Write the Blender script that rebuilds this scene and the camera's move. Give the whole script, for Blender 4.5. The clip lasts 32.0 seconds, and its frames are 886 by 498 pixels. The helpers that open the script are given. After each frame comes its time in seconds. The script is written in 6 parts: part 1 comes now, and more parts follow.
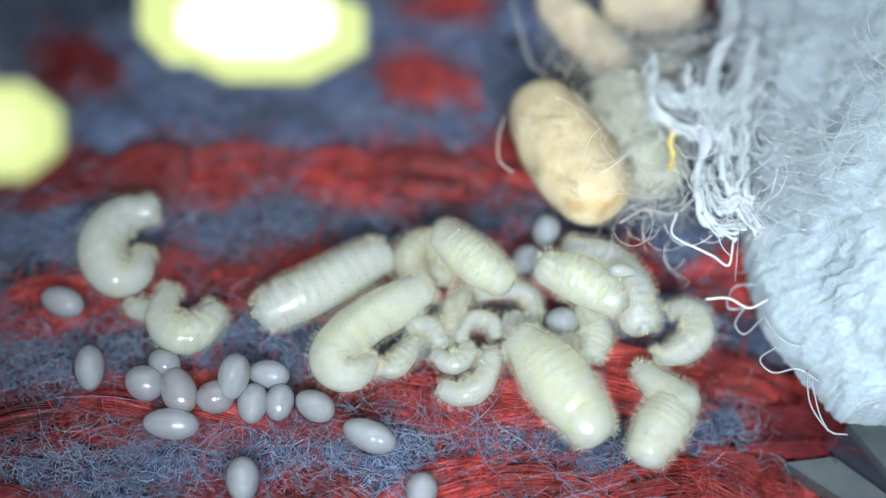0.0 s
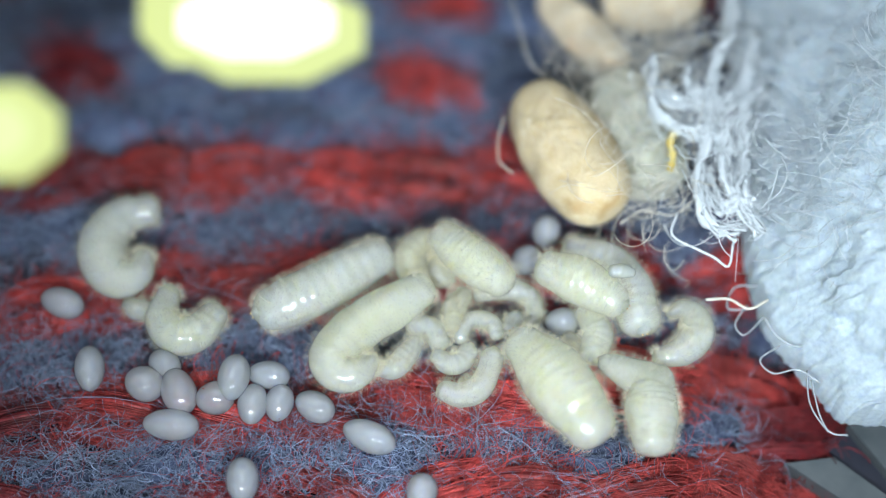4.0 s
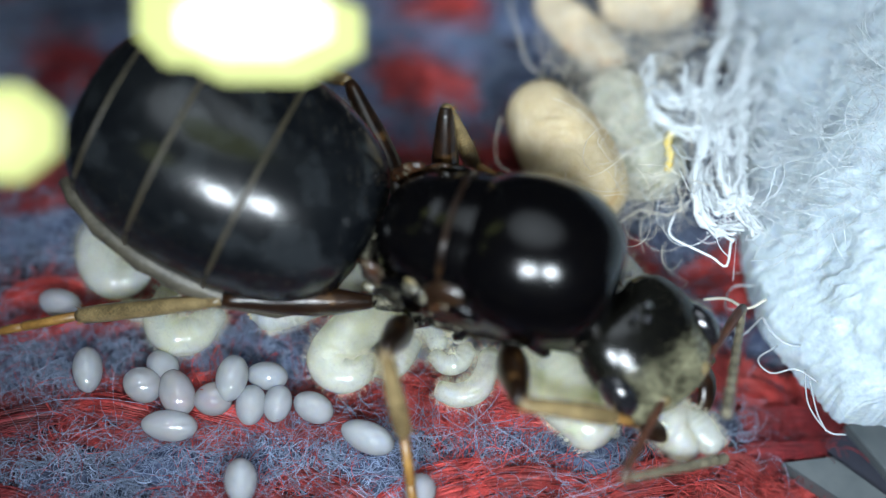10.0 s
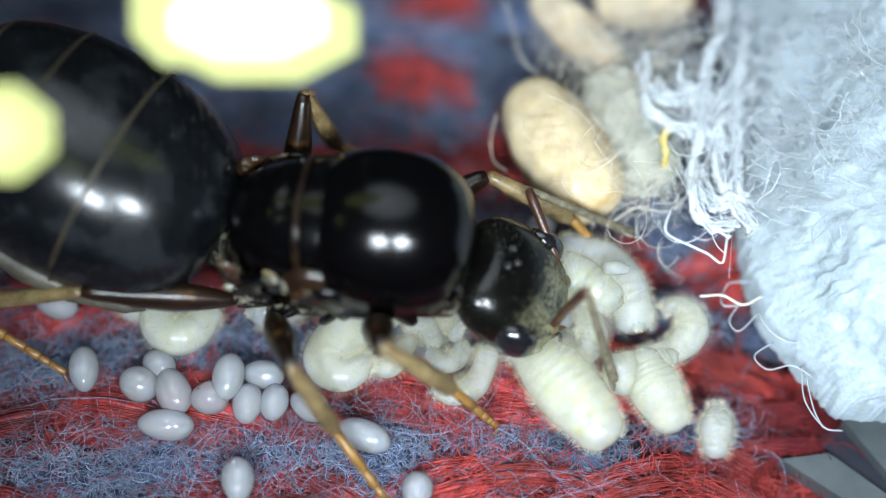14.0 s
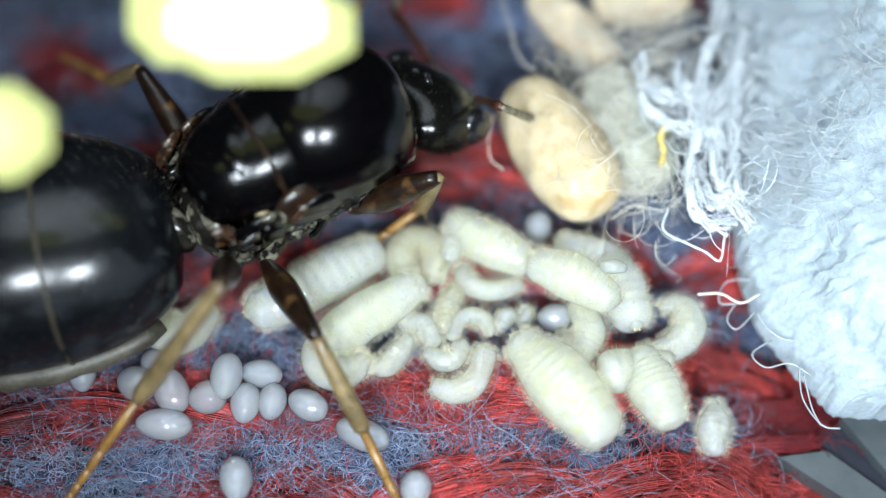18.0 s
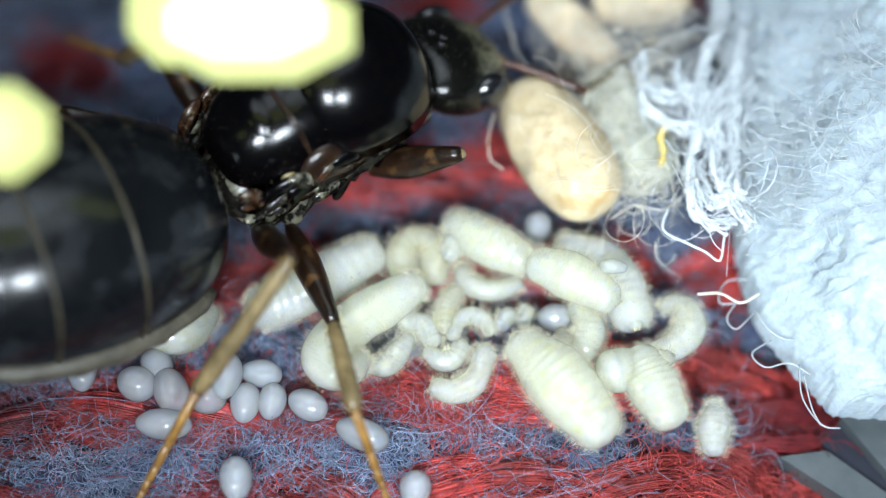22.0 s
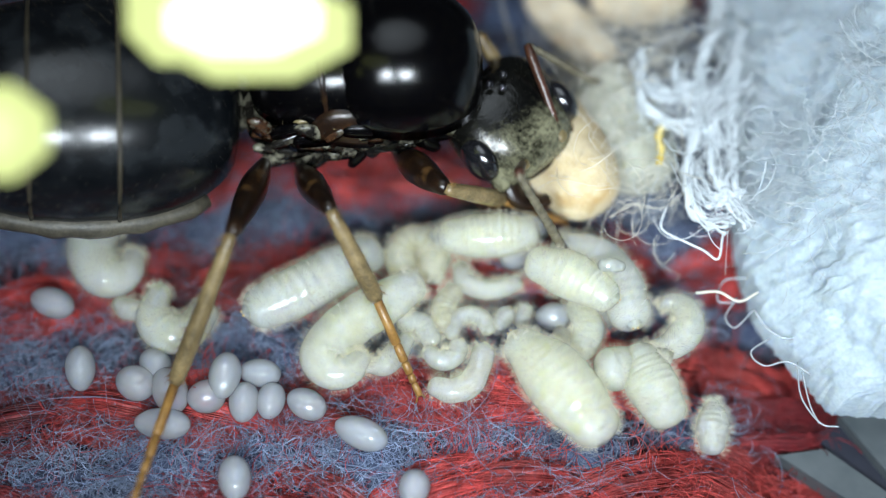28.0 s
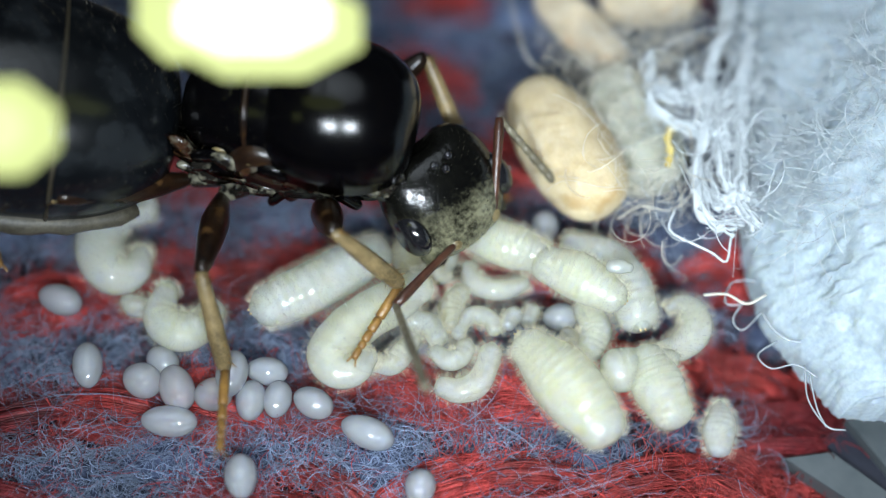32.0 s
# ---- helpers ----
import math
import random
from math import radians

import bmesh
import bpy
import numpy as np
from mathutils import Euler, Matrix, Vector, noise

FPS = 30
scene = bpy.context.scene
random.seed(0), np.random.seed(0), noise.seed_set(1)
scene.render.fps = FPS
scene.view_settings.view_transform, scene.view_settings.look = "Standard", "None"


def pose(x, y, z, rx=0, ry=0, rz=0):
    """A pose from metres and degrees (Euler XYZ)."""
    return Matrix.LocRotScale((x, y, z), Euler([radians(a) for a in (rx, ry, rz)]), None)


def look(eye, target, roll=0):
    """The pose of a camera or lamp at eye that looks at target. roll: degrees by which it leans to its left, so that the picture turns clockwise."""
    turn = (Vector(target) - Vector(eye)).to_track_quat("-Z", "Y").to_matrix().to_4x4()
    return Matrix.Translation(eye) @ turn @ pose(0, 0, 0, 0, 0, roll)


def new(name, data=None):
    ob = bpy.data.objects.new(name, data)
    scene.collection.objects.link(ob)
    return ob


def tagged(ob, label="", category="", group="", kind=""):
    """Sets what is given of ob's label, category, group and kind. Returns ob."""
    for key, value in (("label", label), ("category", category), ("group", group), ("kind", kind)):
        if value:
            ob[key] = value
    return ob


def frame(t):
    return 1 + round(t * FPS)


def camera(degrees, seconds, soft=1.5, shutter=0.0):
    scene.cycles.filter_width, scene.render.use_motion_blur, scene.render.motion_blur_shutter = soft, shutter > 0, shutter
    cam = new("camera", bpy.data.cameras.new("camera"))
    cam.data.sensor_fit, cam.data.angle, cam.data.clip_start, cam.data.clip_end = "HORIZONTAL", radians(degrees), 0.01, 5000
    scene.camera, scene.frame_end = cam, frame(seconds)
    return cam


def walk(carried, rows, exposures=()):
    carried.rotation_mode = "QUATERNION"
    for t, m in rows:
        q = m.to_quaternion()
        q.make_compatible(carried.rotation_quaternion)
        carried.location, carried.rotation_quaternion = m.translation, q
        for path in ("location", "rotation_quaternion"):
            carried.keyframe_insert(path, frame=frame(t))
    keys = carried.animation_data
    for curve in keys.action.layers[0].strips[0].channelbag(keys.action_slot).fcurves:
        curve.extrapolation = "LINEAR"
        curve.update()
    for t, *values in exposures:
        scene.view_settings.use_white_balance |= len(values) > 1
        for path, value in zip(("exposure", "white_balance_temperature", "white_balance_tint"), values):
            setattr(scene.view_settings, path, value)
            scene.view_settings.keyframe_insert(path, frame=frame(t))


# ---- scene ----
# One scene in millimetres of a small nest under a magnifying camera: MM turns them into metres.
MM = 0.001
EYE = (0.0, -10.24 * MM, 17.736 * MM)


def aimed(right, down):
    """The camera's pose when the whole picture has drifted by that many millimetres."""
    return look(EYE, (-right * MM, down * 0.866 * MM, down * 0.5 * MM))


cam = camera(30, 32.0, soft=1.1)
cam.data.dof.use_dof = True
cam.data.dof.focus_distance = 19.3 * MM
cam.data.dof.aperture_fstop = 50.0
cam.data.dof.aperture_blades = 8
walk(cam, [(t, aimed(a, b)) for t, a, b in (
    (0, 0, 0), (3.5, 0, 0.007), (5.5, -0.007, 0.014), (8, -0.021, 0.014), (11, -0.028, 0.014), (12, -0.035, 0.007),
    (13, -0.063, -0.007), (14.5, -0.077, -0.014), (17, -0.084, -0.021), (18, -0.105, -0.028), (22, -0.107, -0.03), (25.5, -0.112, -0.035),
    (28, -0.126, -0.042), (29.5, -0.130, -0.06), (30, -0.112, -0.042), (31, -0.056, -0.035), (31.5, -0.045, -0.05), (32, -0.028, -0.042))],
    exposures=[(0, 0.08), (3, 0.06), (6, -0.05), (7.5, -0.04), (9, 0.14), (10, 0.25), (12, 0.25), (13, 0.3), (17, 0.42), (25.5, 0.43), (28, 0.16), (32, 0.12)])

# ---- light: two white diodes under the lens, an added broad fill overhead, a dim room ----
world = bpy.data.worlds.new("room")
scene.world = world
world.use_nodes = True
world.node_tree.nodes["Background"].inputs[0].default_value = (0.55, 0.68, 0.85, 1)
world.node_tree.nodes["Background"].inputs[1].default_value = 0.04
LENS = look(EYE, (0, 0, 0))
for k, (right, up) in enumerate(((-3.5, -4.6), (3.5, -4.6), (0.5, 17.0))):
    lamp = bpy.data.lights.new("diode_or_fill", "AREA")
    lamp.shape, lamp.size, lamp.color = "DISK", (4.2 if k < 2 else 24.0) * MM, (0.84, 0.95, 1.04)
    lamp.energy = 0.00060 if k < 2 else 0.00070
    ob = new("diode_or_fill", lamp)
    spot = LENS @ Vector((right * MM, up * MM, 1.0 * MM))
    lamp.spread = radians(64 if k < 2 else 80)
    ob.matrix_world = look(spot, (1.5 * MM, 0.3 * MM, 0))


# ---- materials ----
def material(name, dark, light, scale, rough=0.5, bump=0.2, fine=0.0, metal=0.0, sss=0.0, radius=0.15, coat=0.0, through_light=0.0,
             by_piece=0.0, spec=0.5, stain=None, alpha=1.0, sheen=0.0, gloss=0.05, strands=0.0, front=None, leak=0.0, clear=0.0, wet=None):
    """Two tones mixed by noise at two scales (sizes in mm), with bump and an optional third stain."""
    m = bpy.data.materials.new(name)
    m.use_nodes = True
    n, ln = m.node_tree.nodes, m.node_tree.links
    b = n["Principled BSDF"]
    co = n.new("ShaderNodeTexCoord")
    big, small = n.new("ShaderNodeTexNoise"), n.new("ShaderNodeTexNoise")
    for tex, size, detail in ((big, scale, 4), (small, scale / 7, 3)):
        tex.inputs["Scale"].default_value, tex.inputs["Detail"].default_value = 1 / (size * MM), detail
        ln.new(co.outputs["Object"], tex.inputs["Vector"])
    mid = n.new("ShaderNodeMath")
    mid.operation = "MULTIPLY_ADD"
    mid.inputs[1].default_value, mid.inputs[2].default_value = 0.6, 0.0
    ln.new(big.outputs["Fac"], mid.inputs[0])
    add = n.new("ShaderNodeMath")
    add.operation = "MULTIPLY_ADD"
    add.inputs[1].default_value = 0.4
    ln.new(small.outputs["Fac"], add.inputs[0])
    ln.new(mid.outputs[0], add.inputs[2])
    ramp = n.new("ShaderNodeValToRGB")
    ramp.color_ramp.elements[0].position, ramp.color_ramp.elements[1].position = 0.36, 0.64
    ramp.color_ramp.elements[0].color, ramp.color_ramp.elements[1].color = (*dark, 1), (*light, 1)
    ln.new(add.outputs[0], ramp.inputs[0])
    colour = ramp.outputs[0]
    if stain:
        tone, size, level = stain
        spot = n.new("ShaderNodeTexNoise")
        spot.inputs["Scale"].default_value, spot.inputs["Detail"].default_value = 1 / (size * MM), 6
        ln.new(co.outputs["Object"], spot.inputs["Vector"])
        cut = n.new("ShaderNodeValToRGB")
        cut.color_ramp.elements[0].position, cut.color_ramp.elements[1].position = level, level + 0.12
        ln.new(spot.outputs["Fac"], cut.inputs[0])
        mix = n.new("ShaderNodeMix")
        mix.data_type = "RGBA"
        ln.new(cut.outputs[0], mix.inputs["Factor"])
        ln.new(colour, mix.inputs["A"])
        mix.inputs["B"].default_value = (*tone, 1)
        colour = mix.outputs["Result"]
    if front:
        tone, start, end = front  # downy from start to end (mm along x)
        axis, wave, edge = n.new("ShaderNodeSeparateXYZ"), n.new("ShaderNodeMath"), n.new("ShaderNodeMapRange")
        ln.new(co.outputs["Object"], axis.inputs[0])
        wave.operation = "MULTIPLY_ADD"
        wave.inputs[1].default_value = 0.6 * MM
        ln.new(add.outputs[0], wave.inputs[0])
        ln.new(axis.outputs[0], wave.inputs[2])
        edge.interpolation_type = "SMOOTHSTEP"
        edge.inputs["From Min"].default_value, edge.inputs["From Max"].default_value = (start + 0.3) * MM, (end + 0.3) * MM
        ln.new(wave.outputs[0], edge.inputs["Value"])
        mix = n.new("ShaderNodeMix")
        mix.data_type = "RGBA"
        ln.new(edge.outputs[0], mix.inputs["Factor"])
        ln.new(colour, mix.inputs["A"])
        fleck = n.new("ShaderNodeMix")
        fleck.data_type = "RGBA"
        sharp = n.new("ShaderNodeMapRange")
        sharp.inputs["From Min"].default_value, sharp.inputs["From Max"].default_value = 0.40, 0.60
        ln.new(add.outputs[0], sharp.inputs["Value"])
        ln.new(sharp.outputs[0], fleck.inputs["Factor"])
        fleck.inputs["A"].default_value, fleck.inputs["B"].default_value = (*(0.25 * c for c in tone), 1), (*(1.6 * c for c in tone), 1)
        ln.new(fleck.outputs["Result"], mix.inputs["B"])
        colour = mix.outputs["Result"]
    if strands:
        geo, hsv, rng = n.new("ShaderNodeNewGeometry"), n.new("ShaderNodeHueSaturation"), n.new("ShaderNodeMapRange")
        rng.inputs["To Min"].default_value, rng.inputs["To Max"].default_value = 1 - strands, 1 + strands
        ln.new(geo.outputs["Random Per Island"], rng.inputs["Value"])
        ln.new(rng.outputs[0], hsv.inputs["Value"])
        ln.new(colour, hsv.inputs["Color"])
        colour = hsv.outputs[0]
    if by_piece:
        info, hsv = n.new("ShaderNodeObjectInfo"), n.new("ShaderNodeHueSaturation")
        rng = n.new("ShaderNodeMapRange")
        rng.inputs["To Min"].default_value, rng.inputs["To Max"].default_value = 1 - by_piece, 1 + by_piece
        ln.new(info.outputs["Random"], rng.inputs["Value"])
        ln.new(rng.outputs[0], hsv.inputs["Value"])
        ln.new(colour, hsv.inputs["Color"])
        colour = hsv.outputs[0]
    ln.new(colour, b.inputs["Base Color"])
    b.inputs["Roughness"].default_value, b.inputs["Metallic"].default_value = rough, metal
    b.inputs["Specular IOR Level"].default_value = spec
    b.inputs["Coat Weight"].default_value, b.inputs["Coat Roughness"].default_value = coat, gloss
    b.inputs["Coat IOR"].default_value = 1.7
    b.inputs["Sheen Weight"].default_value = sheen
    b.inputs["Transmission Weight"].default_value = through_light
    b.inputs["Alpha"].default_value = alpha
    if sss:
        b.inputs["Subsurface Weight"].default_value = sss
        b.inputs["Subsurface Radius"].default_value = (1.0, 0.9, 0.65)
        b.inputs["Subsurface Scale"].default_value = radius * MM
    if bump:
        bp = n.new("ShaderNodeBump")
        bp.inputs["Strength"].default_value, bp.inputs["Distance"].default_value = bump, (fine or scale / 8) * MM
        ln.new(add.outputs[0], bp.inputs["Height"])
        ln.new(bp.outputs[0], b.inputs["Normal"])
        ln.new(bp.outputs[0], b.inputs["Coat Normal"])
    face, out = b.outputs[0], n["Material Output"]
    if leak:  # soft tissue lets light pass to its far side
        thin, mix = n.new("ShaderNodeBsdfTranslucent"), n.new("ShaderNodeMixShader")
        ln.new(colour, thin.inputs["Color"])
        mix.inputs[0].default_value = leak
        ln.new(face, mix.inputs[1])
        ln.new(thin.outputs[0], mix.inputs[2])
        face = mix.outputs[0]
    if clear:  # partly see-through
        see, mix = n.new("ShaderNodeBsdfTransparent"), n.new("ShaderNodeMixShader")
        see.inputs["Color"].default_value = (0.92, 0.96, 1.0, 1)
        mix.inputs[0].default_value = clear
        ln.new(face, mix.inputs[1])
        ln.new(see.outputs[0], mix.inputs[2])
        face = mix.outputs[0]
    if wet is not None:  # a thin wet film
        film, mix, edge = n.new("ShaderNodeBsdfGlossy"), n.new("ShaderNodeMixShader"), n.new("ShaderNodeFresnel")
        film.inputs["Roughness"].default_value, edge.inputs["IOR"].default_value = wet, 1.6
        if bump:
            ln.new(bp.outputs[0], film.inputs["Normal"])
            ln.new(bp.outputs[0], edge.inputs["Normal"])
        ln.new(edge.outputs[0], mix.inputs[0])
        ln.new(face, mix.inputs[1])
        ln.new(film.outputs[0], mix.inputs[2])
        face = mix.outputs[0]
    if leak or clear or wet is not None:
        ln.new(face, out.inputs["Surface"])
    return m


def glow(name, colour, strength):
    m = bpy.data.materials.new(name)
    m.use_nodes = True
    b = m.node_tree.nodes["Principled BSDF"]
    b.inputs["Base Color"].default_value = (0.02, 0.02, 0.02, 1)
    b.inputs["Roughness"].default_value = 0.9
    b.inputs["Emission Color"].default_value = (*colour, 1)
    b.inputs["Emission Strength"].default_value = strength
    return m


RED_YARN = material("red_wool", (0.18, 0.013, 0.014), (0.55, 0.068, 0.060), 0.25, 0.55, 0.4, by_piece=0.40, strands=0.30)
DIM_YARN = material("dark_red_wool", (0.10, 0.008, 0.014), (0.30, 0.030, 0.034), 0.3, 0.55, 0.4, by_piece=0.3, strands=0.4)
BLUE_YARN = material("blue_grey_wool", (0.08, 0.11, 0.20), (0.27, 0.34, 0.47), 0.8, 0.6, 0.3, by_piece=0.4, sheen=0.1, strands=0.40)
BLUE_CORE = material("gap_shaded_blue_wool", (0.012, 0.018, 0.045), (0.055, 0.075, 0.14), 0.3, 0.8, 0.7, by_piece=0.4)
BLUE_PALE = material("pale_blue_wool", (0.10, 0.145, 0.27), (0.32, 0.40, 0.56), 0.8, 0.6, 0.3, by_piece=0.35, strands=0.35)
PALE_CORE = material("gap_shaded_steel_blue", (0.022, 0.032, 0.08), (0.12, 0.16, 0.28), 0.35, 0.8, 0.7, by_piece=0.5)
# Near-black backing: the shade in the gaps between yarns is in its colour.
WARP = material("gap_shade_backing", (0.006, 0.007, 0.018), (0.03, 0.012, 0.022), 0.5, 0.85, 0.6)
FUZZ = material("pale_blue_fuzz", (0.14, 0.19, 0.30), (0.34, 0.40, 0.52), 0.5, 0.5, 0.0, strands=0.4, clear=0.35)
RED_FUZZ = material("red_fuzz", (0.30, 0.02, 0.02), (0.50, 0.08, 0.07), 0.5, 0.6, 0.0, clear=0.3)
TABLE = material("dark_table", (0.03, 0.03, 0.035), (0.05, 0.05, 0.06), 6, 0.5, 0.1)
LARVA = material("cream_larva_skin", (0.89, 0.89, 0.60), (0.95, 0.96, 0.74), 0.30, 0.45, 0.10, fine=0.012, sss=1.0, radius=0.8, spec=0.0, leak=0.5, clear=0.14, wet=0.05, stain=((0.89, 0.91, 0.52), 0.35, 0.58), by_piece=0.02)
LARVA_WHITE = material("white_larva_skin", (0.88, 0.92, 0.70), (0.93, 0.96, 0.79), 0.30, 0.45, 0.10, fine=0.012, sss=1.0, radius=0.8, spec=0.0, leak=0.5, clear=0.14, wet=0.05, stain=((0.90, 0.92, 0.66), 0.40, 0.58), by_piece=0.02)
LARVA_TAN = material("tan_larva_skin", (0.85, 0.77, 0.46), (0.91, 0.85, 0.58), 0.30, 0.45, 0.16, fine=0.012, sss=1.0, radius=0.8, spec=0.0, leak=0.5, clear=0.14, wet=0.05, by_piece=0.03)
MOUTH = material("brown_mouthparts", (0.50, 0.36, 0.14), (0.66, 0.52, 0.26), 0.05, 0.4, 0.2)
HAIR = material("pale_bristle", (0.84, 0.77, 0.58), (0.94, 0.89, 0.74), 0.4, 0.5, 0.0, leak=0.3, clear=0.48)
EGG = material("milky_egg", (0.86, 0.93, 0.96), (0.93, 0.97, 0.99), 0.25, 0.4, 0.08, fine=0.012, sss=0.5, radius=0.8, spec=0.0, leak=0.55, clear=0.46, wet=0.045, by_piece=0.04)
SILK = material("tan_cocoon_silk", (0.50, 0.40, 0.24), (0.62, 0.53, 0.36), 0.22, 0.7, 0.55, sss=0.7, radius=0.25, spec=0.12, stain=((0.44, 0.31, 0.15), 0.6, 0.60))
PALE_SILK = material("pale_cocoon_silk", (0.56, 0.46, 0.31), (0.70, 0.61, 0.46), 0.3, 0.7, 0.4, sss=0.4, radius=0.15, spec=0.2, stain=((0.55, 0.38, 0.22), 0.5, 0.58))
HUSK = material("pale_husk", (0.58, 0.59, 0.48), (0.72, 0.73, 0.62), 0.25, 0.6, 0.35, sss=0.5, radius=0.4, leak=0.3, clear=0.2)
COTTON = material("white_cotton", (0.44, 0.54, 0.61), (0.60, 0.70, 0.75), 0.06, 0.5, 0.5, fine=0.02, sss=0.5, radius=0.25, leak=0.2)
STRAND = material("cotton_strand", (0.72, 0.80, 0.85), (0.86, 0.91, 0.94), 0.4, 0.35, 0.0, leak=0.15, clear=0.08, wet=0.12, strands=0.10)
LOOP = material("clear_fibre", (0.72, 0.80, 0.85), (0.86, 0.91, 0.94), 0.4, 0.35, 0.0, leak=0.2, clear=0.60, wet=0.2)
LOCK = material("matted_cotton", (0.74, 0.82, 0.86), (0.86, 0.91, 0.94), 0.08, 0.3, 0.6, leak=0.25, clear=0.15, wet=0.07)
TAN_STRAND = material("silk_strand", (0.82, 0.77, 0.64), (0.90, 0.87, 0.79), 0.4, 0.5, 0.0, leak=0.3, clear=0.2, strands=0.15)
YELLOW_BIT = material("yellow_wax", (0.62, 0.45, 0.10), (0.75, 0.62, 0.25), 0.2, 0.4, 0.2, sss=0.3)
BLACK = material("black_chitin", (0.0005, 0.0005, 0.0009), (0.0014, 0.0012, 0.0012), 0.10, 0.17, 0.18, spec=0.26)
# Pale flecks are down, lightened to stand in for glints on the flanks.
DUSTY = material("downy_black_chitin", (0.003, 0.003, 0.003), (0.014, 0.012, 0.009), 0.2, 0.22, 0.40, spec=0.5, stain=((0.16, 0.15, 0.11), 0.18, 0.50))
# Its grey patches put the abdomen's hazy sheen into the colour.
GASTER = material("dark_gaster_chitin", (0.0020, 0.0026, 0.0036), (0.006, 0.007, 0.008), 0.6, 0.23, 0.08, spec=0.28, coat=0.10, gloss=0.14, stain=((0.013, 0.015, 0.017), 0.5, 0.52))
HEAD = material("downy_head_chitin", (0.0014, 0.0014, 0.0013), (0.004, 0.004, 0.003), 0.42, 0.20, 0.25, spec=0.35, front=((0.10, 0.096, 0.060), 0.48, 1.08))
FLANK = material("dark_flank_chitin", (0.006, 0.003, 0.002), (0.05, 0.022, 0.010), 0.12, 0.22, 0.4, spec=0.5, stain=((0.10, 0.095, 0.07), 0.15, 0.58))
BAND = material("straw_band", (0.09, 0.065, 0.028), (0.18, 0.14, 0.065), 0.2, 0.4, 0.2)
HEM = material("dull_hem", (0.020, 0.016, 0.009), (0.052, 0.042, 0.024), 0.2, 0.5, 0.2)
MEMBRANE = material("tan_membrane", (0.035, 0.031, 0.022), (0.09, 0.08, 0.058), 0.3, 0.5, 0.3)
FEMUR = material("dark_brown_leg", (0.003, 0.0018, 0.0014), (0.020, 0.009, 0.004), 0.2, 0.28, 0.25, spec=0.4, stain=((0.07, 0.035, 0.012), 0.3, 0.62))
TIBIA = material("amber_leg", (0.075, 0.054, 0.024), (0.22, 0.16, 0.075), 0.2, 0.35, 0.25)
TARSUS = material("orange_leg", (0.13, 0.062, 0.015), (0.28, 0.15, 0.04), 0.2, 0.35, 0.15)
FEELER = material("grey_brown_feeler", (0.07, 0.06, 0.04), (0.17, 0.15, 0.10), 0.15, 0.45, 0.3)
SCAPE_MAT = material("dark_red_feeler", (0.018, 0.007, 0.004), (0.07, 0.026, 0.014), 0.2, 0.35, 0.2)
EYE_MAT = material("compound_eye", (0.004, 0.004, 0.005), (0.010, 0.010, 0.012), 0.05, 0.16, 0.3, coat=0.4)
GLASS_EDGE = material("grey_glass", (0.055, 0.067, 0.073), (0.085, 0.098, 0.104), 1.5, 0.4, 0.05)
GAP_SHADE = material("navy_gap_shade", (0.008, 0.010, 0.020), (0.016, 0.018, 0.032), 0.8, 0.6, 0.1)
# These glows stand in for the diodes' reflections in the tube glass.
GLARE_WHITE = glow("white_glow", (1.0, 1.0, 0.98), 1.6)
GLARE_YELLOW = glow("yellow_green_glow", (0.80, 0.93, 0.34), 0.92)
GLARE_PALE = glow("pale_yellow_glow", (0.86, 1.0, 0.46), 1.0)
PLASTIC = material("white_plastic", (0.6, 0.6, 0.55), (0.7, 0.7, 0.66), 1.0, 0.4, 0.05)


# ---- mesh helpers, all in millimetres ----
def join(*pieces):
    verts, faces = [], []
    for v, f in pieces:
        k = len(verts)
        verts.extend(v)
        faces.extend(tuple(i + k for i in q) for q in f)
    return verts, faces


def loft(rings, close=True):
    """Rings of equally many points become a skin with closed ends."""
    n = len(rings[0])
    verts = [tuple(p) for ring in rings for p in ring]
    faces = [(i * n + j, i * n + (j + 1) % n, (i + 1) * n + (j + 1) % n, (i + 1) * n + j) for i in range(len(rings) - 1) for j in range(n)]
    if close:
        faces.append(tuple(range(n - 1, -1, -1)))
        faces.append(tuple((len(rings) - 1) * n + j for j in range(n)))
    return verts, faces


def tube(path, radii, sides=8, flat=1.0, close=True):
    """A skin round a path; flat squeezes it along its own up axis."""
    path = [Vector(p) for p in path]
    rings, up = [], Vector((0.03, 0.05, 1)).normalized()
    for i, p in enumerate(path):
        d = (path[min(i + 1, len(path) - 1)] - path[max(i - 1, 0)]).normalized()
        side = d.cross(up)
        side = side.normalized() if side.length > 1e-4 else Vector((1, 0, 0))
        top = side.cross(d)
        r = radii[i] if isinstance(radii, (list, tuple)) else radii
        rings.append([p + side * r * math.cos(a) + top * r * flat * math.sin(a) for a in (math.tau * k / sides for k in range(sides))])
    verts, faces = loft(rings, close)
    return verts, [q[::-1] for q in faces]


def ellipsoid(rx, ry, rz, at=(0, 0, 0), rows=14, sides=20, egg=0.0):
    rings = []
    for i in range(rows + 1):
        a = math.pi * (0.02 + 0.96 * i / rows)
        x, s = -math.cos(a), math.sin(a)
        w = s * (1 + egg * x)
        rings.append([(at[0] + rx * x, at[1] + ry * w * math.cos(b), at[2] + rz * w * math.sin(b)) for b in (math.tau * k / sides for k in range(sides))])
    return loft(rings)


def moved(vf, m):
    return [tuple(m @ Vector(v)) for v in vf[0]], vf[1]


def pose_mm(x, y, z, rx=0, ry=0, rz=0):
    return pose(x * MM, y * MM, z * MM, rx, ry, rz)


